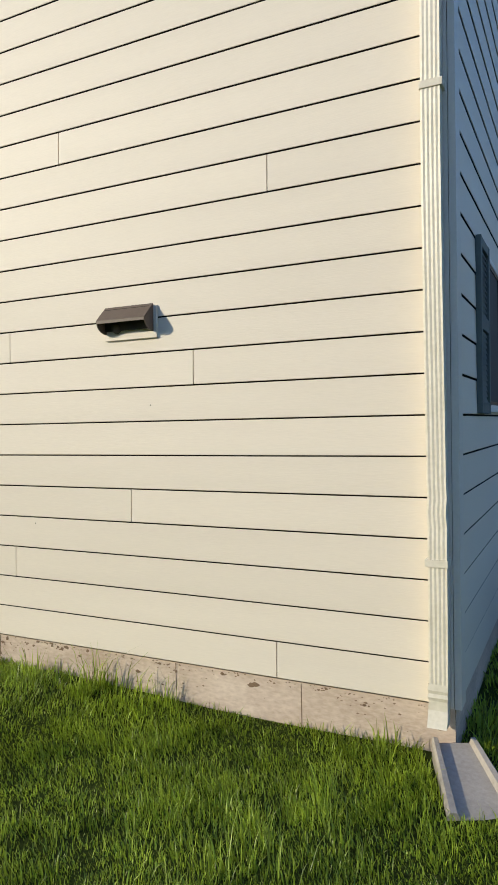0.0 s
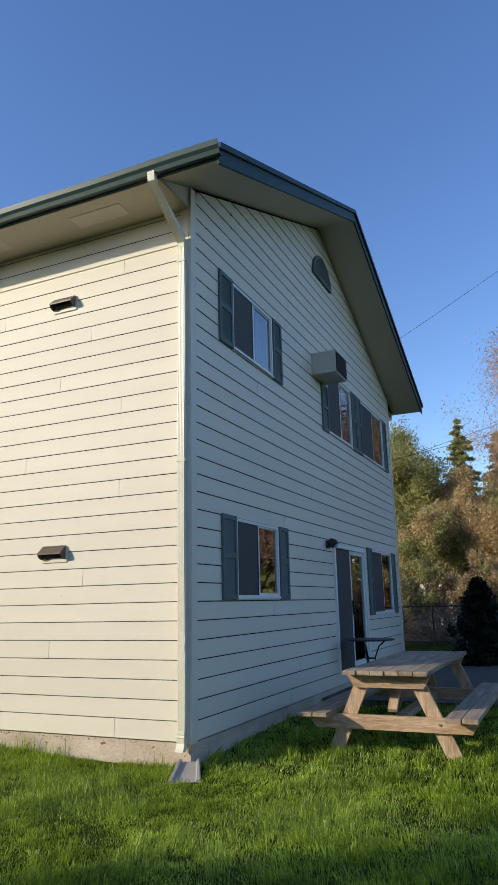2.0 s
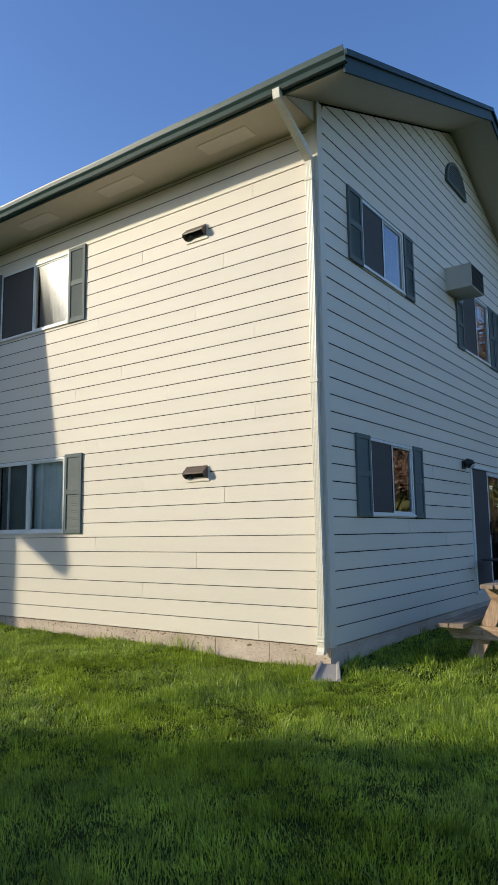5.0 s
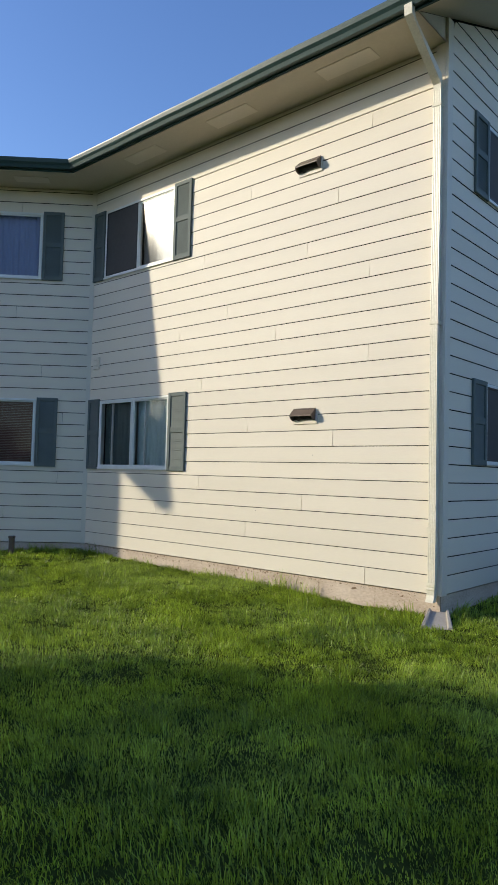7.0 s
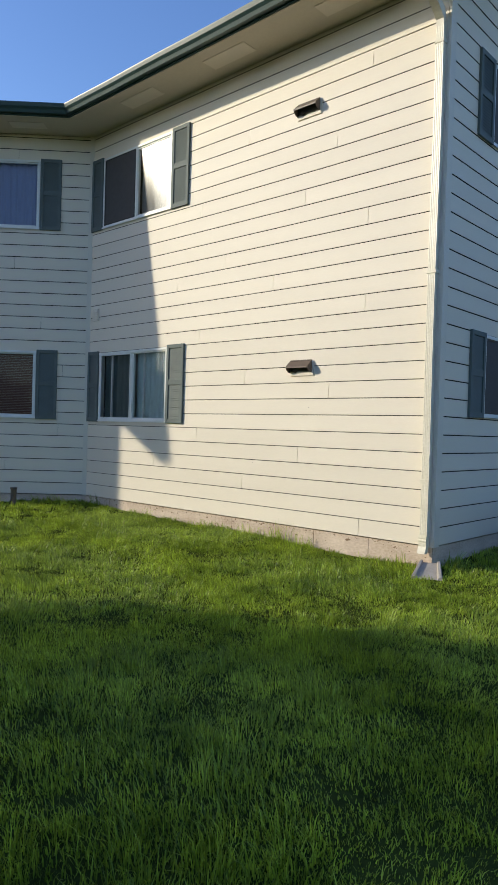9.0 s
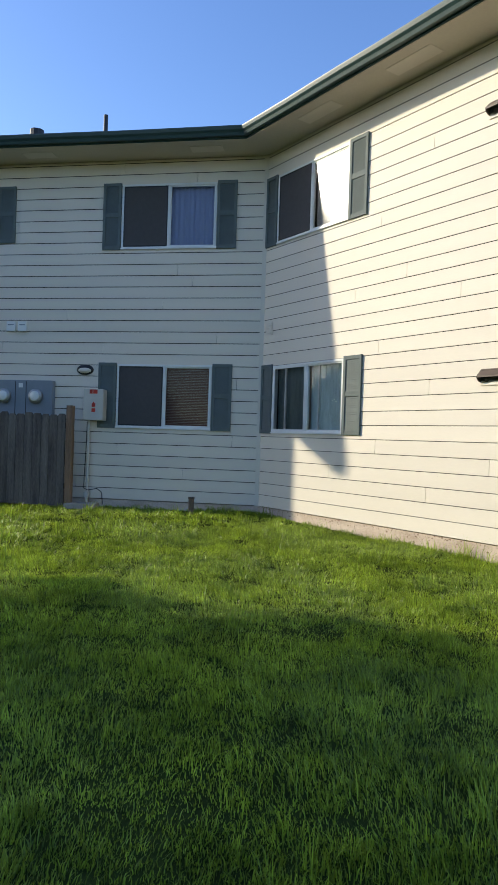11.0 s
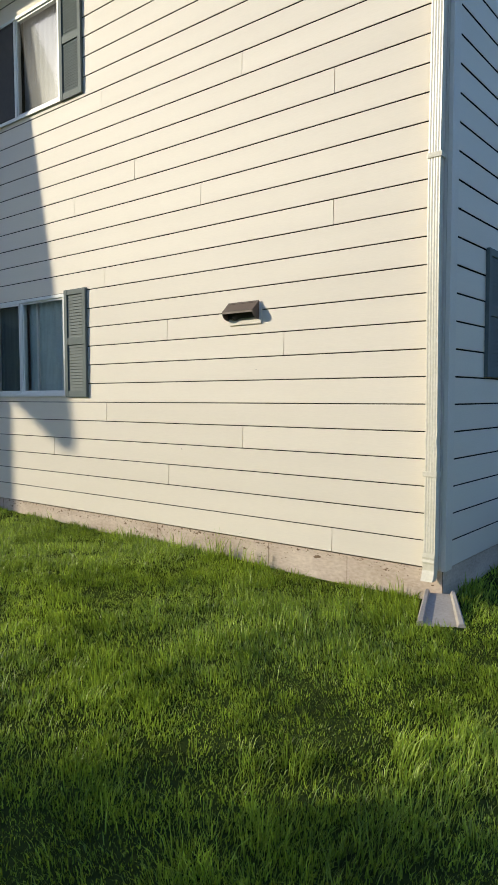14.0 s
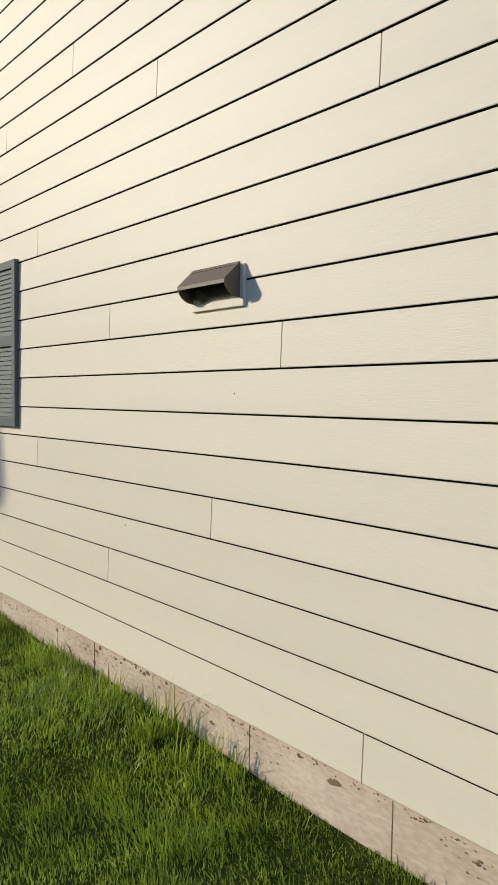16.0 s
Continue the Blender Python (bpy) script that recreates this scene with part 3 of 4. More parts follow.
def corner_board(name, m, a, b, z0, z1):
    ob = link(name, box(a, b, -0.032, -0.002, z0, z1, 0.003), TRIM)
    ob.matrix_world = m
    return tagged(ob, "cream corner board of the siding", "trim", kind="structure")


corner_board("trim_corner_south", M_SUNNY, -0.10, 0.0, SILL - 0.01, FLAT - 0.014)
corner_board("trim_corner_gable", M_GABLE, -0.032, 0.075, SILL - 0.01, PLATE - 0.02)
corner_board("trim_corner_far", M_GABLE, GABLE - 0.09, GABLE, SILL - 0.01, PLATE - 0.02)
corner_board("trim_inner", M_WING, -0.055, 0.012, SILL - 0.01, FLAT - 0.014)

# windows and shutters
lower = window("window_1", M_SUNNY, *SUNNY_OPEN[0], "glass", "glass", DIM_CURTAIN, GREEN_CURTAIN, "white sliding window with grey-green curtain, ground floor")
for x in (-5.20, -4.46):
    part("inner_stile", box(x - 0.013, x + 0.013, 0.03, 0.052, 1.37, 2.29, 0.002), WHITE_FRAME, lower, "slim white inner stile")
window("window_2", M_SUNNY, *SUNNY_OPEN[1], "screen", "glass", None, CURTAIN, "white sliding window with white curtain, upper floor")
window("window_3", M_GABLE, *GABLE_OPEN[0], "screen", "glass", None, None, "white sliding window in the shaded gable, ground floor")
window("window_4", M_GABLE, *GABLE_OPEN[1], "screen", "glass", None, None, "white sliding window in the shaded gable, upper floor")
window("window_5", M_GABLE, *GABLE_OPEN[2], "screen", "glass", None, None, "white sliding window below the air conditioner")
window("window_6", M_GABLE, *GABLE_OPEN[3], "screen", "glass", None, None, "white sliding window near the gable's far corner")
window("window_7", M_GABLE, *GABLE_OPEN[4], "screen", "glass", None, None, "white sliding window beside the patio door")
window("window_8", M_WING, *WING_OPEN[0], "screen", "glass", None, "blind", "white sliding window with brown blind in the wing")
window("window_9", M_WING, *WING_OPEN[1], "screen", "glass", None, LILAC, "white sliding window with lilac shade in the wing")
window("window_10", M_WING, *WING_OPEN[2], "screen", "glass", None, LILAC, "white sliding upper window at the wing's far part")
for m, a, b, z0, z1 in (
        (M_SUNNY, -5.71, -5.45, 1.315, 2.355), (M_SUNNY, -3.90, -3.57, 1.315, 2.355), (M_SUNNY, -5.71, -5.45, 4.15, 5.205), (M_SUNNY, -3.90, -3.57, 4.15, 5.205),
        (M_GABLE, 0.62, 0.96, 1.45, 2.345), (M_GABLE, 2.20, 2.50, 1.45, 2.345), (M_GABLE, 0.62, 0.96, 4.30, 5.17), (M_GABLE, 2.20, 2.50, 4.30, 5.17),
        (M_GABLE, 4.21, 4.51, 4.06, 4.835), (M_GABLE, 5.91, 6.21, 4.06, 5.165), (M_GABLE, 6.24, 6.54, 4.06, 5.165), (M_GABLE, 8.25, 8.55, 4.06, 5.165),
        (M_GABLE, 6.40, 6.71, 1.16, 2.35), (M_GABLE, 8.27, 8.57, 1.16, 2.35),
        (M_WING, -2.64, -2.34, 1.33, 2.37), (M_WING, -0.78, -0.47, 1.33, 2.37), (M_WING, -2.64, -2.34, 4.165, 5.22), (M_WING, -0.78, -0.47, 4.165, 5.22), (M_WING, -4.45, -4.14, 4.30, 5.22)):
    shutter(m, a, b, z0, z1)


def patio_door():
    a, b, z0, z1 = GABLE_OPEN[5]
    d = thing("door_1", "sliding glass patio door with white frame", "door", M_GABLE, kind="structure")
    bm = box(a, b, -0.04, 0.06, z0, z0 + 0.05, 0.004)
    box(a, b, -0.04, 0.06, z1 - 0.06, z1, 0.004, bm)
    box(a, a + 0.06, -0.04, 0.06, z0 + 0.05, z1 - 0.06, 0.004, bm)
    box(b - 0.06, b, -0.04, 0.06, z0 + 0.05, z1 - 0.06, 0.004, bm)
    part("door_frame", bm, WHITE_FRAME, d)
    mid = (a + b) / 2
    part("screen_panel", box(a + 0.06, mid - 0.02, -0.012, 0.0, z0 + 0.05, z1 - 0.06, 0.003), SCREEN, d, "dark insect screen panel")
    bm = box(mid - 0.02, mid + 0.04, -0.01, 0.03, z0 + 0.05, z1 - 0.06, 0.004)
    box(b - 0.12, b - 0.06, -0.01, 0.03, z0 + 0.05, z1 - 0.06, 0.004, bm)
    box(mid + 0.04, b - 0.12, -0.01, 0.03, z0 + 0.05, z0 + 0.13, 0.004, bm)
    box(mid + 0.04, b - 0.12, -0.01, 0.03, z1 - 0.13, z1 - 0.06, 0.004, bm)
    part("door_leaf", bm, WHITE_FRAME, d)
    glass_sheet(mid + 0.035, b - 0.115, 0.008, z0 + 0.125, z1 - 0.125, d)
    part("door_handle", box(mid + 0.0, mid + 0.02, -0.045, -0.011, 1.2, 1.42, 0.005), BLACK_IRON, d)


patio_door()


# ---- fixtures on the walls ----
def wall_vent(m, s, z):
    """Hooded vent: sloped top, quarter-round cheeks, open mouth with a flap, on a pale base plate."""
    v = thing("hooded_vent", "brown plastic hooded vent on cream siding", "vent", m @ Matrix.Translation((s, 0, z)), group="hooded vents")
    part("base_plate", box(-0.158, 0.170, -0.030, -0.012, -0.172, -0.006, 0.003), TRIM, v, "pale base plate")
    h = 0.152
    side = [(0.032, 0.0), (0.112, -0.076), (0.111, -0.090), (0.105, -0.105), (0.093, -0.119), (0.076, -0.130), (0.054, -0.137), (0.032, -0.139)]
    bm = bmesh.new()
    top = [bm.verts.new(q) for q in ((-h, -0.032, 0.004), (h, -0.032, 0.004), (h, -0.114, -0.074), (-h, -0.114, -0.074), (-h, -0.032, -0.002), (h, -0.032, -0.002), (h, -0.110, -0.080), (-h, -0.110, -0.080))]
    for q in ((0, 1, 2, 3), (7, 6, 5, 4), (0, 3, 7, 4), (2, 1, 5, 6), (3, 2, 6, 7)):
        bm.faces.new([top[k] for k in q])
    box(-h, h, -0.114, -0.109, -0.090, -0.075, 0.0, bm)
    part("hood", bm, BROWN, v)
    for x in (-h, h - 0.005):
        bm = bmesh.new()
        a = [bm.verts.new((x, -n, q)) for n, q in side]
        c = [bm.verts.new((x + 0.005, -n, q)) for n, q in side]
        bm.faces.new(a)
        bm.faces.new(c[::-1])
        for k in range(len(side)):
            g = (k + 1) % len(side)
            bm.faces.new((a[k], c[k], c[g], a[g]))
        part("cheek", bm, BROWN, v)
    part("damper_flap", box(-h + 0.01, h - 0.012, -0.050, -0.040, -0.125, -0.01, 0.002), DARK_BROWN, v, "dark flap inside the hood")
    part("duct_rim", tube([(-0.07, -0.037, -0.105), (-0.07, -0.055, -0.115)], 0.028, 18), DARK_BROWN, v, smooth=True)
    return v


first_vent = wall_vent(M_SUNNY, -1.632, 2.045)
copy_thing(first_vent, M_SUNNY @ Matrix.Translation((-1.632, 0, 4.885)))


def downspout():
    d = thing("downspout", "cream ribbed metal downspout at the house corner", "downspout")
    x, w = -0.055, 0.040

    def ribbed(z0, z1, bulge=None):
        bm = bmesh.new()
        prof = []
        for i in range(10):
            prof.append((x - w + 2 * w * i / 9, -0.094 - (0.002 if i % 2 else 0.0)))
        prof += [(x + w, -0.040), (x - w, -0.040)]
        n = max(2, int((z1 - z0) / 0.06))
        rings = []
        for k in range(n + 1):
            z = z0 + (z1 - z0) * k / n
            dent = 0.003 * math.exp(-((z - 1.05) / 0.10) ** 2) * math.sin(z * 41) if bulge else 0
            rings.append([bm.verts.new((px + dent + 0.004 * math.sin(z * 1.9), py + 0.5 * dent, z)) for px, py in prof])
        for a, b in zip(rings, rings[1:]):
            for j in range(len(prof)):
                bm.faces.new((a[j], a[(j + 1) % len(prof)], b[(j + 1) % len(prof)], b[j]))
        bm.faces.new(rings[0][::-1])
        bm.faces.new(rings[-1])
        return bm
    part("lower_pipe", ribbed(0.30, 2.80, True), METAL_CREAM, d, "dented lower pipe")
    part("upper_pipe", ribbed(2.79, 5.12), METAL_CREAM, d)
    for z in (0.82, 2.80, 4.95):
        part("strap", box(x - w - 0.008, x + w + 0.008, -0.101, -0.030, z - 0.016, z + 0.016, 0.003), METAL_CREAM, d)
    # foot: flattened outlet with crimps
    bm = bmesh.new()
    rings = []
    for z, o, s in ((0.31, 0, 1.0), (0.285, 0.004, 1.06), (0.27, 0.0, 0.98), (0.255, 0.005, 1.06), (0.24, 0.0, 0.97), (0.20, 0.0, 1.0), (0.16, 0.015, 1.02), (0.135, 0.03, 1.0)):
        rings.append([bm.verts.new((x + sx * w * s, y - o, z)) for sx, y in ((-1, -0.096), (1, -0.096), (1, -0.038), (-1, -0.038))])
    for a, b in zip(rings, rings[1:]):
        for j in range(4):
            bm.faces.new((a[j], a[(j + 1) % 4], b[(j + 1) % 4], b[j]))
    part("outlet_elbow", bm, METAL_CREAM, d, "crimped outlet at the foot")
    # offset up to the gutter
    bm = bmesh.new()
    rings = []
    zt = PLATE + THICK - SLOPE * EAVE
    for px, y, z in ((x, -0.066, 5.10), (x, -0.07, 5.15), (x, -0.12, 5.22), (x, -0.60, 5.50), (x, -0.655, 5.54), (x, -0.668, zt - 0.1)):
        rings.append([bm.verts.new((px + sx * w, y + sy * 0.03, z + (0.03 * sy if 5.2 < z < 5.5 else 0))) for sx, sy in ((-1, -1), (1, -1), (1, 1), (-1, 1))])
    for a, b in zip(rings, rings[1:]):
        for j in range(4):
            bm.faces.new((a[j], a[(j + 1) % 4], b[(j + 1) % 4], b[j]))
    part("offset_elbow", bm, METAL_CREAM, d, "offset pipe up to the gutter")


downspout()


def far_downspout():
    """Short elbow and pipe at the gable's far corner."""
    d = thing("downspout", "cream metal downspout at the far house corner", "downspout")
    top = PLATE + THICK - SLOPE * EAVE - 0.12
    part("offset_elbow", tube([(-0.07, GABLE + EAVE + 0.06, top), (-0.07, GABLE + EAVE + 0.05, top - 0.10), (-0.07, GABLE + 0.10, top - 0.27), (-0.07, GABLE + 0.06, top - 0.36)], 0.038, 8), METAL_CREAM, d, "bent elbow below the gutter")
    part("pipe", tube([(-0.07, GABLE + 0.06, top - 0.355), (-0.07, GABLE + 0.06, 0.15)], 0.036, 8), METAL_CREAM, d)


far_downspout()


def splash_block():
    """Concrete trough with raised rims, splayed towards the lawn."""
    s = bmesh.new()
    n = 8
    rows = []
    for i in range(n + 1):
        f = i / n
        w = 0.095 + 0.045 * f
        y = -0.02 - 0.44 * f
        z = 0.08 - 0.075 * f
        rows.append([s.verts.new((sx * w * k, y, z + dz)) for sx, k, dz in ((-1, 1.0, -0.12), (-1, 1.0, 0.0), (-1, 0.92, 0.012), (-1, 0.74, 0.010), (-1, 0.66, -0.014), (1, 0.66, -0.014), (1, 0.74, 0.010), (1, 0.92, 0.012), (1, 1.0, 0.0), (1, 1.0, -0.12))])
    for a, b in zip(rows, rows[1:]):
        for j in range(9):
            s.faces.new((a[j], a[j + 1], b[j + 1], b[j]))
    s.faces.new(rows[0])
    s.faces.new(rows[-1][::-1])
    ob = link("splash_block", s, SLAB)
    ob.matrix_world = pose(-0.01, -0.01, -0.02, 0, 0, 24)
    tagged(ob, "pale concrete splash block under the downspout", "splash block")


splash_block()


def air_conditioner():
    ac = thing("air_conditioner", "beige box air conditioner through the gable wall", "air conditioner", M_GABLE)
    part("case", box(3.83, 4.41, -0.40, 0.10, 4.85, 5.205, 0.012), PALE_METAL, ac)
    bm = box(3.85, 4.39, -0.412, -0.401, 4.87, 4.885, 0.002)
    for i in range(15):
        box(3.85, 4.39, -0.412, -0.401, 4.892 + i * 0.02, 4.902 + i * 0.02, 0, bm)
    part("grille", bm, DARK_BROWN, ac, "dark slotted grille")
    part("grille_back", box(3.85, 4.39, -0.4035, -0.4005, 4.87, 5.19), DARK_BROWN, ac)


air_conditioner()


def gable_vent():
    v = thing("arched_gable_vent", "dark green half-round louvred gable vent", "vent", M_GABLE @ Matrix.Translation((4.5, 0, 6.70)))
    r = 0.46
    bm = bmesh.new()
    arc = [(math.cos(math.pi * i / 20), math.sin(math.pi * i / 20)) for i in range(21)]
    fo = [bm.verts.new((r * c, -0.06, r * s)) for c, s in arc]
    fi = [bm.verts.new(((r - 0.06) * c, -0.06, 0.05 + (r - 0.11) * s)) for c, s in arc]
    bo = [bm.verts.new((r * c, -0.005, r * s)) for c, s in arc]
    bi = [bm.verts.new(((r - 0.06) * c, -0.02, 0.05 + (r - 0.11) * s)) for c, s in arc]
    for i in range(21):
        j = (i + 1) % 21
        bm.faces.new((fo[i], fo[j], fi[j], fi[i]))
        bm.faces.new((fo[i], bo[i], bo[j], fo[j]))
        bm.faces.new((fi[i], fi[j], bi[j], bi[i]))
    part("vent_frame", bm, SHUTTER, v)
    part("vent_back", prism([((r - 0.05) * c, 0.01 + (r - 0.06) * s) for c, s in arc], -0.026, -0.02), DARK_BROWN, v)
    z = 0.07
    while z < r - 0.08:
        half = (r - 0.06) * math.sqrt(max(0.02, 1 - ((z - 0.05) / (r - 0.11)) ** 2))
        part("slat", prism([(-half, z), (half, z), (half, z + 0.022), (-half, z + 0.022)], -0.055, -0.03), SHUTTER, v)
        z += 0.04


gable_vent()


def wall_light(m, s, z):
    l = thing("wall_light", "small black oval wall light", "wall light", m @ Matrix.Translation((s, -0.02, z)), group="wall lights")
    bm = bmesh.new()
    bmesh.ops.create_uvsphere(bm, u_segments=18, v_segments=10, radius=1)
    bmesh.ops.scale(bm, vec=(0.145, 0.045, 0.085), verts=bm.verts)
    part("lamp_base", bm, BLACK_IRON, l, smooth=True)
    bm = bmesh.new()
    bmesh.ops.create_uvsphere(bm, u_segments=18, v_segments=10, radius=1)
    bmesh.ops.scale(bm, vec=(0.115, 0.062, 0.048), verts=bm.verts)
    bmesh.ops.translate(bm, vec=(0, -0.012, -0.012), verts=bm.verts)
    part("lamp_cover", bm, LAMP_GLASS, l, "frosted glass cover", True)
    return l


wall_light(M_WING, -2.87, 2.25)


def porch_lamp():
    l = thing("porch_lamp", "black cylindrical porch lamp on the gable wall", "wall light", M_GABLE @ Matrix.Translation((4.15, 0, 2.25)))
    part("mount", box(-0.06, 0.06, -0.05, -0.02, -0.06, 0.06, 0.006), BLACK_IRON, l)
    part("lamp_body", tube([(0, -0.05, 0.025), (0, -0.075, 0.03), (0, -0.135, 0.005), (0, -0.155, -0.02)], [0.045, 0.068, 0.07, 0.056], 14), BLACK_IRON, l, smooth=True)
    part("lamp_cover", tube([(0, -0.156, -0.021), (0, -0.168, -0.034)], [0.045, 0.04], 14), LAMP_GLASS, l, "pale lamp glass")


porch_lamp()


def alarm_box():
    m = M_WING @ Matrix.Translation((-2.64, -0.03, 1.44))
    a = thing("alarm_box", "pale metal utility box with red stickers", "utility box", m)
    part("case", box(-0.17, 0.16, -0.16, -0.018, 0.0, 0.49, 0.012), PALE_METAL, a)
    part("lid", box(-0.165, 0.155, -0.172, -0.1605, 0.006, 0.494, 0.004), PALE_METAL, a)
    part("sticker", box(-0.07, -0.02, -0.1755, -0.1725, 0.42, 0.485), RED, a, "red printed sticker")
    part("sticker", box(-0.01, 0.06, -0.1755, -0.1725, 0.42, 0.485), RED, a, "red printed sticker")
    for z in (0.13, 0.21):
        part("sticker", box(-0.03, 0.03, -0.1755, -0.1725, z, z + 0.06), RED, a, "red printed sticker")
    part("sticker", box(-0.012, 0.012, -0.1755, -0.1725, 0.27, 0.29), RED, a, "red printed sticker")
    c = thing("conduit", "pale vertical conduit below the utility box", "conduit", m)
    part("pipe", tube([(-0.12, -0.05, -0.003), (-0.12, -0.05, -1.36)], 0.021, 10), PALE_METAL, c)
    part("fitting", box(-0.16, -0.08, -0.09, -0.02, -1.23, -1.14, 0.006), PALE_METAL, c)
    w = thing("loose_cable", "black cable hanging at the wall", "cable", m)
    part("cable", tube([(-0.15, -0.04, -0.02), (-0.155, -0.05, -0.5), (-0.17, -0.05, -0.9), (-0.165, -0.07, -1.08), (-0.09, -0.09, -1.11), (0.05, -0.06, -1.08), (0.13, -0.05, -1.14), (0.15, -0.06, -1.33)], 0.007, 6), WIRE, w)


alarm_box()


def meters():
    m = M_WING @ Matrix.Translation((-3.95, 0, 1.2))
    e = thing("electric_meter_panel", "grey metal panel with two electric meters", "meter panel", m)
    part("panel", box(-0.65, 0.58, -0.13, -0.022, 0.0, 0.86, 0.012), GREY_METAL, e)
    part("seam", box(-0.06, -0.052, -0.136, -0.129, 0.02, 0.84), BLACK_IRON, e)
    part("seam", box(0.125, 0.133, -0.136, -0.129, 0.02, 0.84), BLACK_IRON, e)
    part("label_plate", box(0.0, 0.07, -0.134, -0.1305, 0.74, 0.81), WHITE_FRAME, e, "small white label plate")
    for x in (-0.24, 0.31):
        mt = part("meter", tube([(x, -0.13, 0.60), (x, -0.19, 0.60), (x, -0.20, 0.60)], [0.115, 0.115, 0.09], 24), GALVANISED, e, "round electric meter", True)
        part("meter_dial", tube([(x, -0.201, 0.60), (x, -0.212, 0.60)], [0.085, 0.07], 20), WHITE_FRAME, mt, "pale dial", True)
    for s in (-0.62, -0.42):
        p = thing("wall_jack_box", "small white square box on the siding", "junction box", M_WING @ Matrix.Translation((-3.54 + s, 0, 2.94)), group="junction boxes")
        part("case", box(-0.075, 0.075, -0.06, -0.02, -0.08, 0.08, 0.008), WHITE_FRAME, p)
        part("slot", box(-0.05, 0.05, -0.064, -0.0605, 0.015, 0.03), GREY_METAL, p)


meters()

sv = thing("small_wall_vent", "small cream louvred vent beside the inner corner", "vent", M_SUNNY @ Matrix.Translation((-5.55, 0, 2.9)))
part("plate", box(-0.07, 0.07, -0.04, -0.02, -0.09, 0.09, 0.004), TRIM, sv)
for i in range(4):
    part("slat", box(-0.055, 0.055, -0.055, -0.041, -0.07 + i * 0.038, -0.052 + i * 0.038, 0.002), TRIM, sv)


def standpipe():
    p = Vector((INNER, 0, 0)) + Vector((C45, C45, 0)) * -0.95 + Vector((C45, -C45, 0)) * 0.45
    z = lawn_height(p.x, p.y)
    t = thing("standpipe", "short brown capped pipe standing in the lawn", "pipe", Matrix.Translation((p.x, p.y, z - 0.03)))
    part("pipe", tube([(0, 0, 0), (0, 0, 0.27)], 0.042, 14), BROWN, t)
    part("cap", tube([(0, 0, 0.271), (0, 0, 0.30)], 0.05, 14), BROWN, t)
    part("hook", tube([(0.04, -0.02, 0.285), (0.08, -0.03, 0.30), (0.10, -0.03, 0.28)], 0.008, 6), BLACK_IRON, t)


standpipe()


def board_fence():
    """Old vertical-board fence running out from the wing."""
    s0 = -3.02
    f = thing("board_fence", "weathered grey wooden board fence with brown post", "fence", M_WING @ Matrix.Translation((s0, -0.30, 0)))
    part("post", box(0.0, 0.10, -0.06, 0.04, -0.1, 1.66, 0.008), POST_WOOD, f, "brown wooden post")
    r = random.Random(3)
    x = -0.02
    while x > -3.4:
        w = r.uniform(0.125, 0.15)
        top = 1.53 + r.uniform(-0.02, 0.015)
        bm = prism([(x - w, 0.08), (x - 0.006, 0.08 + r.uniform(0, 0.02)), (x - 0.006, top - 0.03), (x - 0.03, top), (x - w + 0.03, top), (x - w, top - 0.03)], -0.03 + r.uniform(-0.004, 0.004), -0.008)
        part("fence_board", bm, FENCE_WOOD, f)
        x -= w
    for z in (0.35, 1.3):
        part("rail", box(-3.4, 0.0, -0.006, 0.035, z, z + 0.09, 0.004), FENCE_WOOD, f)
    st = thing("stepping_slab", "small pale concrete slab beside the fence", "slab", M_WING @ Matrix.Translation((-2.75, -0.3, 0.10)))
    part("slab", box(-0.22, 0.22, -0.18, 0.18, -0.04, 0.04, 0.012), SLAB, st)


board_fence()


# ---- patio and picnic table ----
def patio():
    p = tagged(link("patio", box(0.02, 2.75, 3.6, 8.9, -0.2, 0.13, 0.01), DARK_SLAB), "concrete patio slab by the sliding door, coloured dark for shade", "patio", kind="structure")
    return p


patio()

def plank(x0, x1, y0, y1, z0, z1, name, parent, mat, m=None, label=""):
    ob = part(name, box(x0, x1, y0, y1, z0, z1, 0.007), mat, parent, label)
    if m is not None:
        ob.matrix_local = m
    return ob


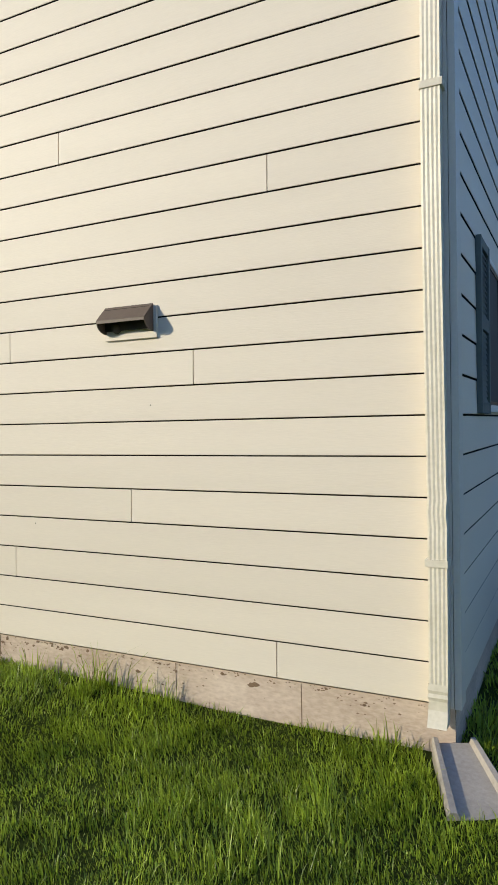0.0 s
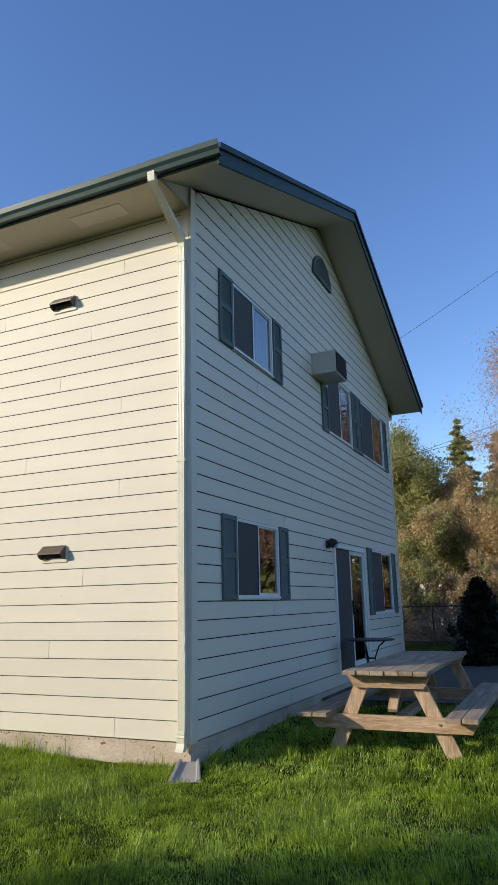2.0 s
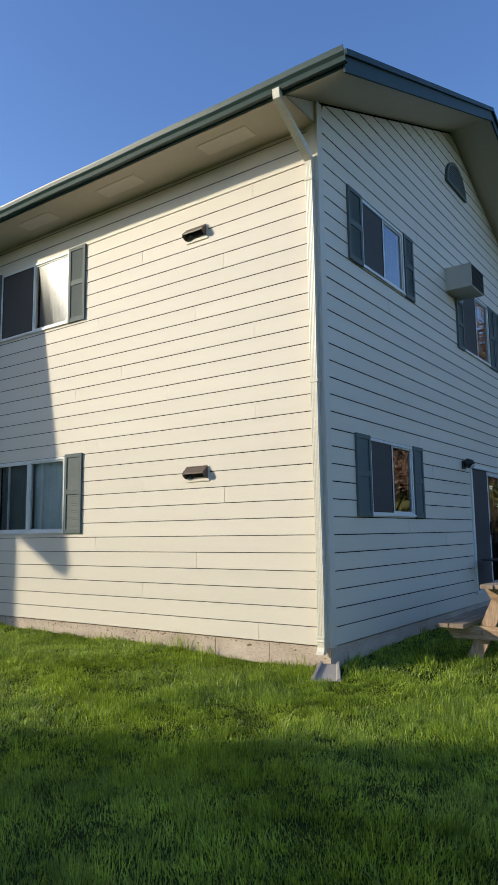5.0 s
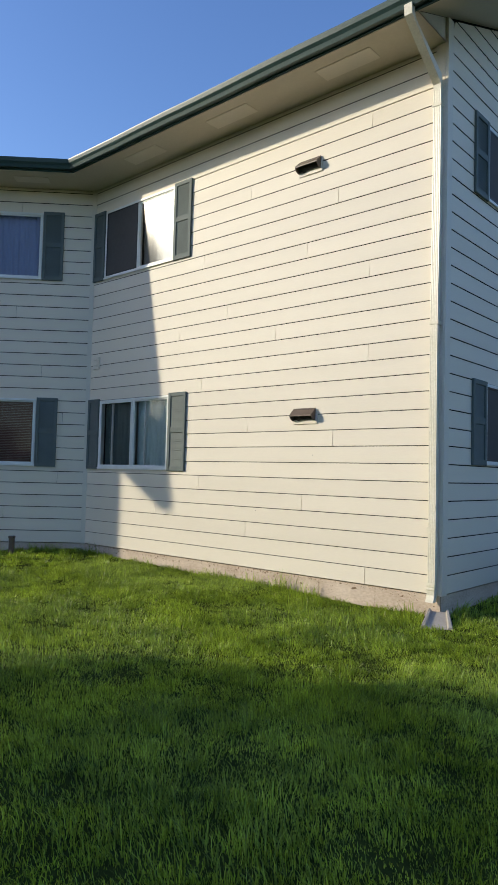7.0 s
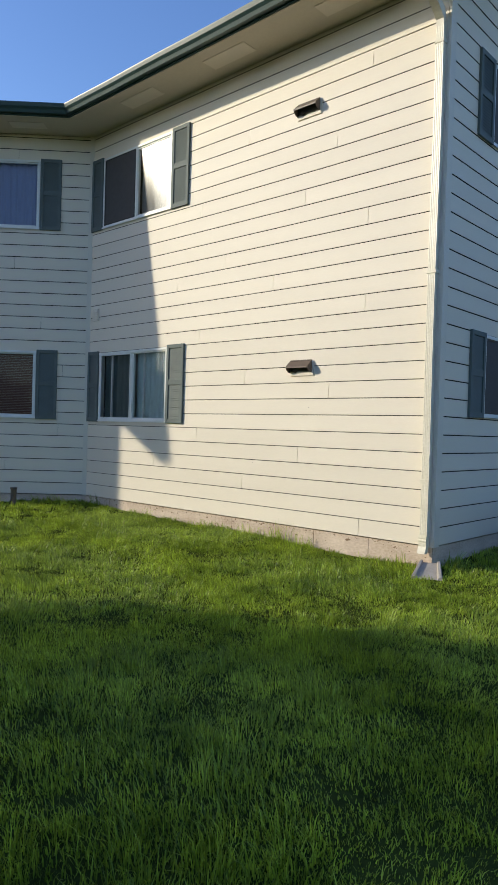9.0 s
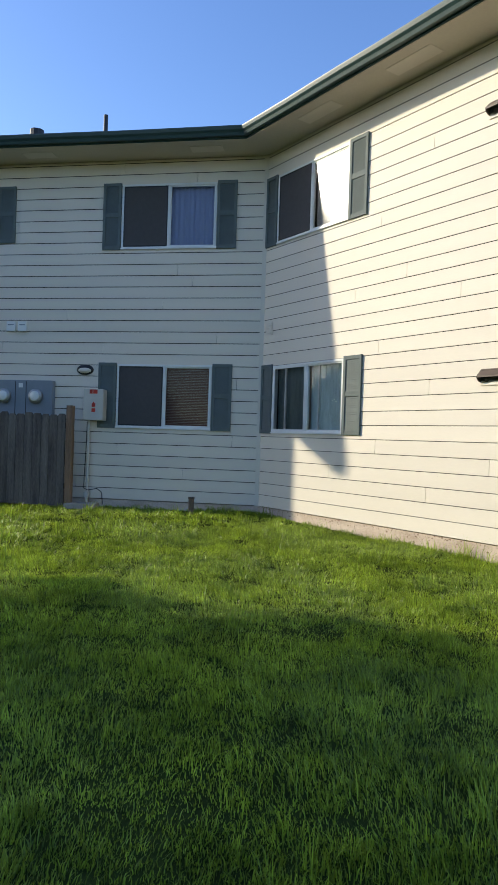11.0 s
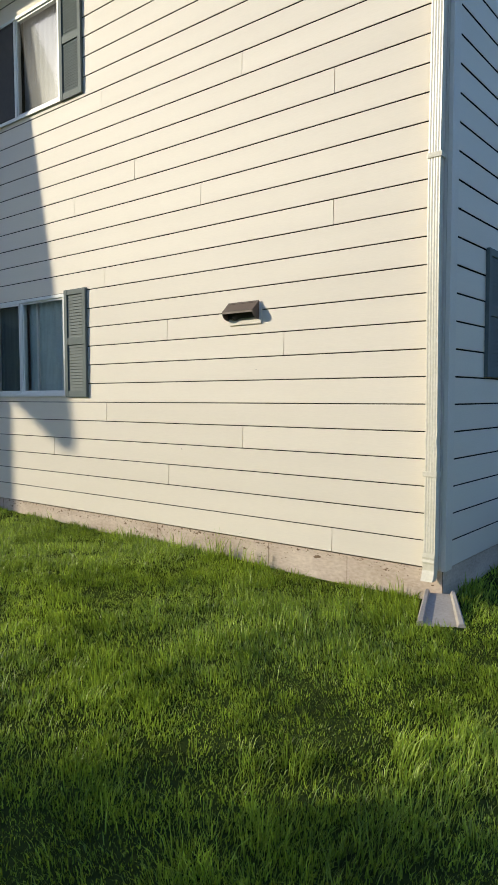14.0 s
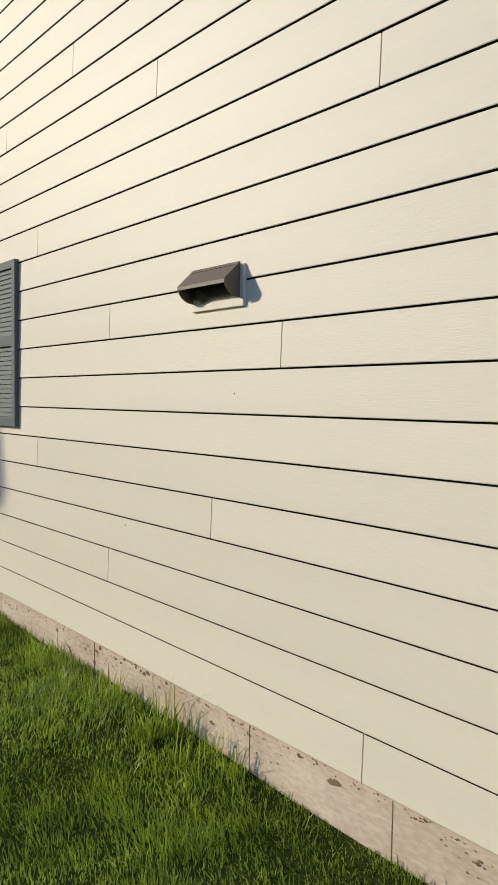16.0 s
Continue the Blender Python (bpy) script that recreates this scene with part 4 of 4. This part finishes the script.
def picnic_table():
    """A-frame table; its length runs along local y."""
    t = thing("picnic_table", "weathered wooden picnic table with attached benches", "picnic table", pose(1.61, 2.1, 0.03, 0, 0, 0))
    n, wid, long = 6, 0.80, 1.32
    w = wid / n
    for i in range(n):
        x = -wid / 2 + i * w
        r = random.Random(i)
        plank(x + 0.004, x + w - 0.004, -long - r.uniform(0, 0.02), long + r.uniform(0, 0.02), 0.70, 0.74, "top_plank", t, OLD_WOOD)
    for side in (-1, 1):
        for i in range(2):
            x = side * 0.68 + (i - 0.5) * 0.145
            plank(x - 0.068, x + 0.068, -long - 0.12, long + 0.05, 0.33, 0.37, "bench_plank", t, OLD_WOOD)
    for e in (-1, 1):
        y = e * (long - 0.20)
        # top cleat and bench bearer with cut corners, two splayed legs, a brace
        part("top_cleat", prism([(-0.40, 0.70), (-0.33, 0.575), (0.33, 0.575), (0.40, 0.70)], y - 0.066, y - 0.024), WOOD, t, "orange-brown cleat")
        part("bench_bearer", prism([(-0.79, 0.33), (-0.79, 0.28), (-0.73, 0.20), (0.73, 0.20), (0.79, 0.28), (0.79, 0.33)], y - 0.065, y - 0.025), WOOD, t, "orange-brown bench bearer")
        for sx in (-1, 1):
            part("leg", prism([(sx * 0.16, 0.695), (sx * 0.30, 0.695), (sx * 0.65, -0.05), (sx * 0.50, -0.05)], y - 0.02 + 0.001 * sx, y + 0.02 + 0.001 * sx), LEG_WOOD, t)
            for bx, bz in ((0.45, 0.27), (0.26, 0.64)):
                yy = y - 0.067
                part("bolt", tube([(sx * bx, yy, bz), (sx * bx, yy - 0.008, bz)], 0.013, 8), GALVANISED, t)
        brace = part("brace", prism([(-0.045, 0.0), (0.045, 0.0), (0.045, 0.47), (-0.045, 0.47)], -0.02, 0.02), LEG_WOOD, t)
        brace.matrix_local = Matrix.Translation((0, y - e * 0.05, 0.36)) @ Matrix.Rotation(-e * radians(-48), 4, "X")
    plank(-0.05, 0.05, -long + 0.25, long - 0.25, 0.22, 0.28, "centre_rail", t, WOOD)


picnic_table()


def bistro_table():
    t = thing("bistro_table", "black round metal table on the patio", "table", Matrix.Translation((0.46, 4.6, 0.13)))
    part("tabletop", lathe([(0.02, 0.70), (0.37, 0.705), (0.38, 0.715), (0.37, 0.725), (0.02, 0.727)], 28), BLACK_IRON, t)
    for k in range(3):
        a = k * 2.094 + 0.4
        c, s = math.cos(a), math.sin(a)
        part("leg", tube([(0.24 * c, 0.24 * s, 0.70), (0.14 * c, 0.14 * s, 0.62), (0.07 * c, 0.07 * s, 0.45), (0.10 * c, 0.10 * s, 0.22), (0.28 * c, 0.28 * s, 0.0)], 0.011, 7), BLACK_IRON, t)
    part("ring", tube([(0.075 * math.cos(i * 0.524), 0.075 * math.sin(i * 0.524), 0.45) for i in range(13)], 0.007, 6), BLACK_IRON, t)


bistro_table()


# ---- plants ----
def leaf_cloud(name, centres, size, mat, parent, seed, aspect=1.6, droop=0.0):
    """Many small leaf quads, one at each centre, in one mesh."""
    r = np.random.RandomState(seed)
    c = np.asarray(centres)
    n = len(c)
    a = r.normal(size=(n, 3))
    a[:, 2] -= droop
    a /= np.linalg.norm(a, axis=1)[:, None]
    b = np.cross(a, r.normal(size=(n, 3)))
    b /= np.linalg.norm(b, axis=1)[:, None]
    s = size * r.uniform(0.6, 1.4, (n, 1))
    a, b = a * s * aspect, b * s
    v = np.stack([c - a, c + b * 0.6, c + a, c - b * 0.6], 1).reshape(-1, 3)
    me = bpy.data.meshes.new(name)
    me.from_pydata(v.tolist(), [], np.arange(4 * n).reshape(-1, 4).tolist())
    me.materials.append(mat)
    ob = new(name, me)
    ob.parent = parent
    return ob


def broad_tree(pos, height, spread, mat, leaves, seed, label, bare=0.25, leaf=0.05, name="broadleaf_tree"):
    """Trunk that forks into limbs and twigs, with small leaves along the twigs."""
    r = random.Random(seed)
    t = thing(name, label, "tree", Matrix.Translation(pos))
    bm = bmesh.new()
    tips = []

    def grow(p, d, length, rad, level):
        pts, rads = [p], [rad]
        for i in range(4):
            d = (d + Vector((r.uniform(-1, 1), r.uniform(-1, 1), r.uniform(-0.4, 0.8))) * 0.16).normalized()
            p = p + d * length / 4
            pts.append(p)
            rads.append(rad * (1 - 0.13 * (i + 1)))
        tube(pts, rads, 7 if level < 2 else 4, bm, cap=False)
        if level >= 4 or rad < 0.006:
            tips.extend(pts[1:])
            return
        if level >= 2:
            tips.extend(pts[2:])
        for k in range(r.choice((2, 3, 3)) if level else 5):
            q = pts[r.choice((2, 3, 4))] if level else pts[2 + (k % 3)]
            turn = Vector((r.uniform(-1, 1), r.uniform(-1, 1), r.uniform(-0.15, 0.7)))
            grow(q, (d * 0.7 + turn * spread).normalized(), length * r.uniform(0.58, 0.8), rads[-1] * r.uniform(0.5, 0.75), level + 1)
    grow(Vector((0, 0, -0.2)), Vector((0, 0, 1)), height * 0.42, height * 0.016, 0)
    part("trunk", bm, BARK, t, smooth=True)
    q = np.array([tuple(x) for x in tips])
    rs = np.random.RandomState(seed)
    c = q[rs.randint(len(q), size=leaves)] + rs.normal(scale=height * 0.026, size=(leaves, 3))
    leaf_cloud("crown", c, leaf, mat, t, seed)
    return t


def conifer(pos, height, radius, mat, count, seed, label, name="conifer_tree", base=0.08, leaf=0.06):
    """Straight trunk with whorls of drooping boughs clad in needles."""
    r = random.Random(seed)
    t = thing(name, label, "tree", Matrix.Translation(pos))
    bm = tube([(0, 0, -0.2), (0, 0, height * 0.5), (0, 0, height)], [height * 0.014, height * 0.008, 0.01], 8)
    cs = []
    z = height * base
    while z < height * 0.99:
        reach = radius * (1 - z / height) ** 0.8 * r.uniform(0.6, 1.15) + 0.05
        for k in range(r.choice((4, 5, 6))):
            a = r.uniform(0, 6.283)
            d = Vector((math.cos(a), math.sin(a), 0))
            ln = reach * r.uniform(0.7, 1.1)
            pts = [Vector((0, 0, z)) + d * ln * f + Vector((0, 0, -0.28 * ln * f * f + 0.1 * ln * f)) for f in (0, 0.35, 0.7, 1.0)]
            tube(pts, [0.025, 0.018, 0.011, 0.004], 4, bm, cap=False)
            for f in np.linspace(0.15, 1, 6):
                cs.append((pts[0].lerp(pts[3], f), ln * 0.13 * (1.25 - f) + 0.03))
        z += height * 0.028 * r.uniform(0.7, 1.3)
    part("trunk", bm, BARK, t, smooth=True)
    rs = np.random.RandomState(seed)
    pick = rs.randint(len(cs), size=count)
    c = np.array([tuple(cs[i][0]) for i in pick]) + rs.normal(size=(count, 3)) * np.array([cs[i][1] for i in pick])[:, None] * np.array([1, 1, 0.75])
    leaf_cloud("crown", c, leaf, mat, t, seed, 2.0, 0.5)
    return t

# evergreens to the south-west: offset across the sun's way, distance, height, spread
SHADE = [(4.1, 17, 10.5, 2.6), (6.2, 19, 12.0, 3.2), (9.0, 16, 10.5, 3.0), (11.5, 19, 12, 3.2), (7.6, 13, 7.5, 2.6), (14.5, 17, 11, 3.2)]


# trees beyond the gable
for i, (x, y, h, w) in enumerate(((-4.0, 33, 10.0, 2.6), (-1.9, 37, 12.5, 2.2), (-5.2, 38, 11.5, 3.0), (0.3, 38, 11.5, 2.8), (-2.9, 30, 8.0, 2.6), (2.4, 36, 10.0, 3.0), (4.5, 33, 11.0, 3.0))):
    if i in (1, 3, 5):
        conifer((x, y, 0), h, w * 1.3, (NEEDLE, RUST)[i == 3], 32000, 11 + i, "tall olive-green conifer behind the house", leaf=0.058)
    else:
        broad_tree((x, y - 3, 0), h * 1.05, 0.6, NEEDLE, 40000, 11 + i, "tall fluffy olive-green pine behind the house", leaf=0.042)
for i, (x, y, h) in enumerate(((-0.9, 28, 8.8), (1.0, 26, 8.4), (-2.4, 27, 7.2), (2.6, 28, 8.8), (0.2, 23, 6.2), (-1.6, 24, 5.6), (2.0, 22.5, 6.4))):
    broad_tree((x, y, 0), h, 0.85, (RUST, NEEDLE, RUST, TAN)[i % 4], 32000, 21 + i, "rust-brown leafy tree behind the fence", leaf=0.038)
broad_tree((2.75, 21, 0), 12.6, 0.75, BUDS, 24000, 63, "tall sparse tree with pinkish tan buds", leaf=0.027)
broad_tree((3.7, 25, 0), 13.6, 0.75, BUDS, 18000, 64, "tall sparse tree with pinkish tan leaves", leaf=0.027)
for i in range(14):
    rr = random.Random(200 + i)
    broad_tree((-4.2 + i * 0.72 + rr.uniform(-0.3, 0.3), 18.5 + rr.uniform(-0.8, 2.5), 0), rr.uniform(2.4, 3.8), 1.0, (RUST, NEEDLE, TAN)[i % 3], 6000, 40 + i, "tangled brown shrub behind the wire fence", leaf=0.03, name="shrub")
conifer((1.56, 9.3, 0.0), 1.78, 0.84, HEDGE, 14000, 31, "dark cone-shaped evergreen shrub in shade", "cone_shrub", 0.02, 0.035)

# trees east of the house, which its windows mirror
for i, (x, y) in enumerate(((8.5, 19), (7.0, 26), (10.5, 24), (12.5, 30), (9.5, 34), (14, 22))):
    broad_tree((x, y, 0), 9 + i % 3, 0.8, (BUDS, TAN)[i % 2], 7000, 60 + i, "autumn tree across the yard from the gable", leaf=0.075)

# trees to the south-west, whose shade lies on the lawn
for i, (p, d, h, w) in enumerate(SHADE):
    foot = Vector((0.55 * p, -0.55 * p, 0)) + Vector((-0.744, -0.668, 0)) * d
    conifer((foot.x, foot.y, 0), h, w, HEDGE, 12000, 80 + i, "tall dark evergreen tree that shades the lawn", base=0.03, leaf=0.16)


def brush():
    """Tangled brown undergrowth along the wire fence, thinning upwards."""
    r = np.random.RandomState(15)
    n = 34000
    x, y = r.uniform(-7, 6, n), r.uniform(16.6, 20.5, n)
    z = r.uniform(0, 1, n) ** 1.3 * (1.7 + 0.5 * np.sin(x * 2.1) + 0.35 * np.sin(x * 5.3 + y))
    w = thing("undergrowth", "tangled dark brown brush behind the wire fence", "brush", kind="stuff")
    tagged(leaf_cloud("twigs", np.stack([x, y, z], 1), 0.02, THICKET, w, 15, 7.0), kind="stuff")


brush()


def wire_fence():
    f = thing("wire_fence", "dark wire mesh fence with steel posts", "fence")
    y = 16.0
    for i in range(8):
        x = -5 + i * 2.2
        part("post", tube([(x, y, -0.1), (x, y, 1.25)], 0.03, 8), BLACK_IRON, f)
    for z in (0.15, 1.2):
        part("rail", tube([(-6, y, z), (12, y, z)], 0.02, 6), BLACK_IRON, f)
    bm = bmesh.new()
    for i in range(200):
        for sx in (-1, 1):
            x = -6 + i * 0.09
            tube([(x, y, 0.1), (x + sx * 1.1, y, 1.2)], 0.0025, 3, bm, cap=False)
    ob = part("mesh_wires", bm, GREY_METAL, f)
    tagged(ob, kind="stuff")


wire_fence()


def cable_pole(x, y, h):
    q = thing("utility_pole", "brown wooden utility pole", "pole", Matrix.Translation((x, y, 0)))
    part("shaft", tube([(0, 0, -0.3), (0, 0, h)], [0.14, 0.10], 10), BARK, q)
    part("crossarm", box(-0.06, 0.06, -0.9, 0.9, h - 0.5, h - 0.38, 0.01), BARK, q)


cable_pole(-7.0, 24.0, 11.4)
cable_pole(12.0, 24.0, 21.4)


def far_woods():
    """Dark woods all round on the horizon."""
    r = np.random.RandomState(9)
    n = 15000
    a = r.uniform(0, 2 * np.pi, n)
    d = r.uniform(55, 75, n)
    top = 7 + 2.5 * np.sin(a * 7) + 1.5 * np.sin(a * 19 + 1) + 1.2 * np.sin(a * 41)
    z = top * r.uniform(0, 1, n) ** 0.8
    w = thing("far_woods", "dark woods on the horizon", "woods", kind="stuff")
    tagged(leaf_cloud("crown", np.stack([d * np.cos(a), d * np.sin(a), z], 1), 0.85, NEEDLE, w, 9), kind="stuff")


far_woods()


def shed():
    s = thing("white_shed", "low white shed half hidden behind the shrubs", "shed", Matrix.Translation((-1.2, 31, 0)))
    part("wall", box(-2.2, 2.2, -1.2, 1.2, 0, 1.9, 0.01), WHITE_FRAME, s)
    part("roof", prism([(-2.4, 1.9), (2.4, 1.9), (2.3, 2.15), (-2.3, 2.15)], -1.4, 1.4), PALE_METAL, s)
    part("door", box(-0.4, 0.4, -1.23, -1.201, 0, 1.75, 0.004), GREY_METAL, s)


shed()


def cables():
    for i, (a, b, sag) in enumerate((((-7.0, 24.0, 10.9), (12.0, 24.0, 21.0), 0.25), ((-7.0, 24.0, 6.6), (12.0, 24.0, 11.5), 0.2), ((-7.0, 24.0, 7.0), (12.0, 24.0, 10.3), 0.25))):
        a, b = Vector(a), Vector(b)
        pts = [a.lerp(b, k / 16) - Vector((0, 0, sag * 4 * (k / 16) * (1 - k / 16))) for k in range(17)]
        c = thing("power_cable", "thin black overhead power cable", "cable", group="power cables")
        part("cable", tube(pts, 0.009, 5), WIRE, c)


cables()


# ---- grass ----
def grass(name, x0, x1, y0, y1, density, height, width, seed, mat, label, keep=None):
    r = np.random.RandomState(seed)
    n = int((x1 - x0) * (y1 - y0) * density)
    tufts = max(8, n // 40)
    cx, cy = r.uniform(x0, x1, tufts), r.uniform(y0, y1, tufts)
    tall, own = np.exp(r.normal(0, 0.40, tufts)), r.uniform(-1.1, 1.1, tufts)
    k = r.randint(0, tufts, n)
    ox, oy = r.normal(0, 0.036, n), r.normal(0, 0.036, n)
    loose = r.uniform(size=n) < 0.25
    x, y = np.where(loose, r.uniform(x0, x1, n), cx[k] + ox), np.where(loose, r.uniform(y0, y1, n), cy[k] + oy)
    if y1 - y0 < 0.5:                                                   # a narrow strip keeps its line
        y = r.uniform(y0, y1, n)
    clump = (np.sin(x * 5.1 + 1.7 * np.sin(y * 3.3)) * np.sin(y * 4.7 + 1.3 * np.sin(x * 2.9)) + 0.6 * np.sin(x * 11.3 + 2 * np.sin(y * 7.1)) * np.sin(y * 9.7 + x * 3)) * 0.5
    ok = r.uniform(size=n) < 0.9 + 0.2 * clump
    ok &= ~((y > -0.0) & (x < 0.0))                                     # under the house
    ok &= ~((x < INNER) & (y > x - INNER))                              # under the wing
    ok &= ~((x > -0.02) & (x < 2.75) & (y > 3.6))                       # patio
    ok &= ~((np.abs((x - 0.12) * 0.9 + (y + 0.3) * 0.42) < 0.13) & (y > -0.46) & (y < 0.05))    # splash block
    if keep is not None:
        ok &= keep(x, y)
    x, y, clump, ox, oy, k, loose = x[ok], y[ok], clump[ok], ox[ok], oy[ok], k[ok], loose[ok]
    n = len(x)
    z = np.array([lawn_height(a, b) for a, b in zip(x, y)]) - 0.004
    h = height * (1 + 0.68 * clump + 0.25 * np.sin(x * 2.3 + y * 1.1) * np.sin(y * 2.7 - x)) * np.where(loose, 0.7, tall[k]) * r.uniform(0.5, 1.35, n)
    comb = 2.2 * np.sin(x * 1.3 + 0.7 * y) + 1.9 * np.sin(y * 1.9 - 0.6 * x) + own[k]          # the way a tuft lies
    lx = 9 * ox + 0.40 * np.cos(comb) + r.normal(0, 0.28, n)
    ly = 9 * oy + 0.40 * np.sin(comb) + r.normal(0, 0.28, n)
    ang, lean = np.arctan2(ly, lx), np.clip(0.7 * np.hypot(lx, ly), 0.1, 0.95) * h
    dx, dy = np.cos(ang), np.sin(ang)
    turn = ang + r.uniform(-1, 1, n)
    wx, wy = -np.sin(turn) * width / 2, np.cos(turn) * width / 2
    base = np.stack([x, y, z], 1)
    side = np.stack([wx, wy, 0 * z], 1)
    mid = base + np.stack([dx * lean * 0.35, dy * lean * 0.35, h * 0.6], 1)
    tip = base + np.stack([dx * lean, dy * lean, h * 0.95], 1)
    v = np.stack([base - side, base + side, mid + side * 0.75, mid - side * 0.75, tip], 1).reshape(-1, 3)
    me = bpy.data.meshes.new(name)
    i = (np.arange(n) * 5)[:, None]
    loops = np.concatenate([i + 0, i + 1, i + 2, i + 3, i + 3, i + 2, i + 4], 1).ravel()
    me.vertices.add(len(v))
    me.vertices.foreach_set("co", v.ravel().astype(np.float32))
    me.loops.add(len(loops))
    me.loops.foreach_set("vertex_index", loops.astype(np.int32))
    me.polygons.add(2 * n)
    me.polygons.foreach_set("loop_start", np.stack([np.arange(n) * 7, np.arange(n) * 7 + 4], 1).ravel().astype(np.int32))
    me.update(calc_edges=True)
    me.materials.append(mat)
    return tagged(new(name, me), label, "grass", kind="stuff")


grass("lawn_grass", -4.6, 3.2, -4.2, 0.0, 12500, 0.034, 0.0044, 1, GRASS, "short green lawn grass with tufts")
grass("lawn_grass_far", -9.5, -4.6, -7.0, 0.0, 4600, 0.042, 0.0072, 2, GRASS, "green lawn grass towards the wing")
grass("lawn_grass_south", -4.6, 3.2, -6.4, -4.2, 11500, 0.034, 0.0048, 3, GRASS, "shaded lawn grass")
grass("lawn_grass_east", 0.0, 6.0, 0.0, 5.0, 4500, 0.045, 0.0075, 4, GRASS, "green lawn grass round the picnic table")
grass("lawn_grass_edge", 3.2, 6.0, -4.2, 0.0, 4500, 0.045, 0.0075, 5, GRASS, "green lawn grass at the yard's edge")
grass("lawn_grass_back", 0.0, 8.0, 5.0, 15.5, 500, 0.07, 0.014, 6, GRASS, "green lawn grass behind the patio")
fade = np.random.RandomState(70)
grass("lawn_grass_outer", -14.0, 9.0, -12.0, -6.4, 700, 0.06, 0.014, 9, GRASS, "green lawn grass under the trees", lambda x, y: fade.uniform(size=len(x)) < np.clip(np.minimum(np.minimum(x + 14, 9 - x), y + 12) / 3, 0, 1))
grass("lawn_grass_side", 6.0, 9.5, -6.4, 5.0, 700, 0.06, 0.014, 10, GRASS, "green lawn grass across the yard", lambda x, y: fade.uniform(size=len(x)) < np.clip((9.5 - x) / 3, 0, 1))
grass("lawn_grass_corner", 3.2, 6.0, -6.4, -4.2, 2000, 0.05, 0.010, 11, GRASS, "green lawn grass beside the shade")
# taller wisps along the foundation
grass("wall_grass", INNER, 0.0, -0.22, -0.03, 1300, 0.085, 0.005, 7, GRASS, "long grass along the foundation")
grass("dry_wall_grass", -3.2, 0.0, -0.08, -0.012, 1500, 0.10, 0.003, 8, DRY, "dry straw stems along the foundation", lambda x, y: np.sin(x * 6.1 + 1.2) + np.sin(x * 14.7) > 0.75)

# ---- siding boards ----
siding(wall_sunny, INNER, 0.0 - 0.10, False, SUNNY_OPEN, SUNNY_JOINTS, 32)
siding(wall_gable, 0.075, GABLE - 0.09, True, GABLE_OPEN, GABLE_JOINTS, 44, 0.010)
siding(wall_wing, -WING, -0.055, False, WING_OPEN, WING_JOINTS, 32, 0.0095)
for x, z, face in [(-2.332, 0.872, 0.0146), (-1.521, 1.526, 0.0164)]:
    part("nail_hole", tube([(x, -face, z), (x, -0.006, z)], 0.004, 8), DARK_BROWN, wall_sunny, "small dark nail hole")
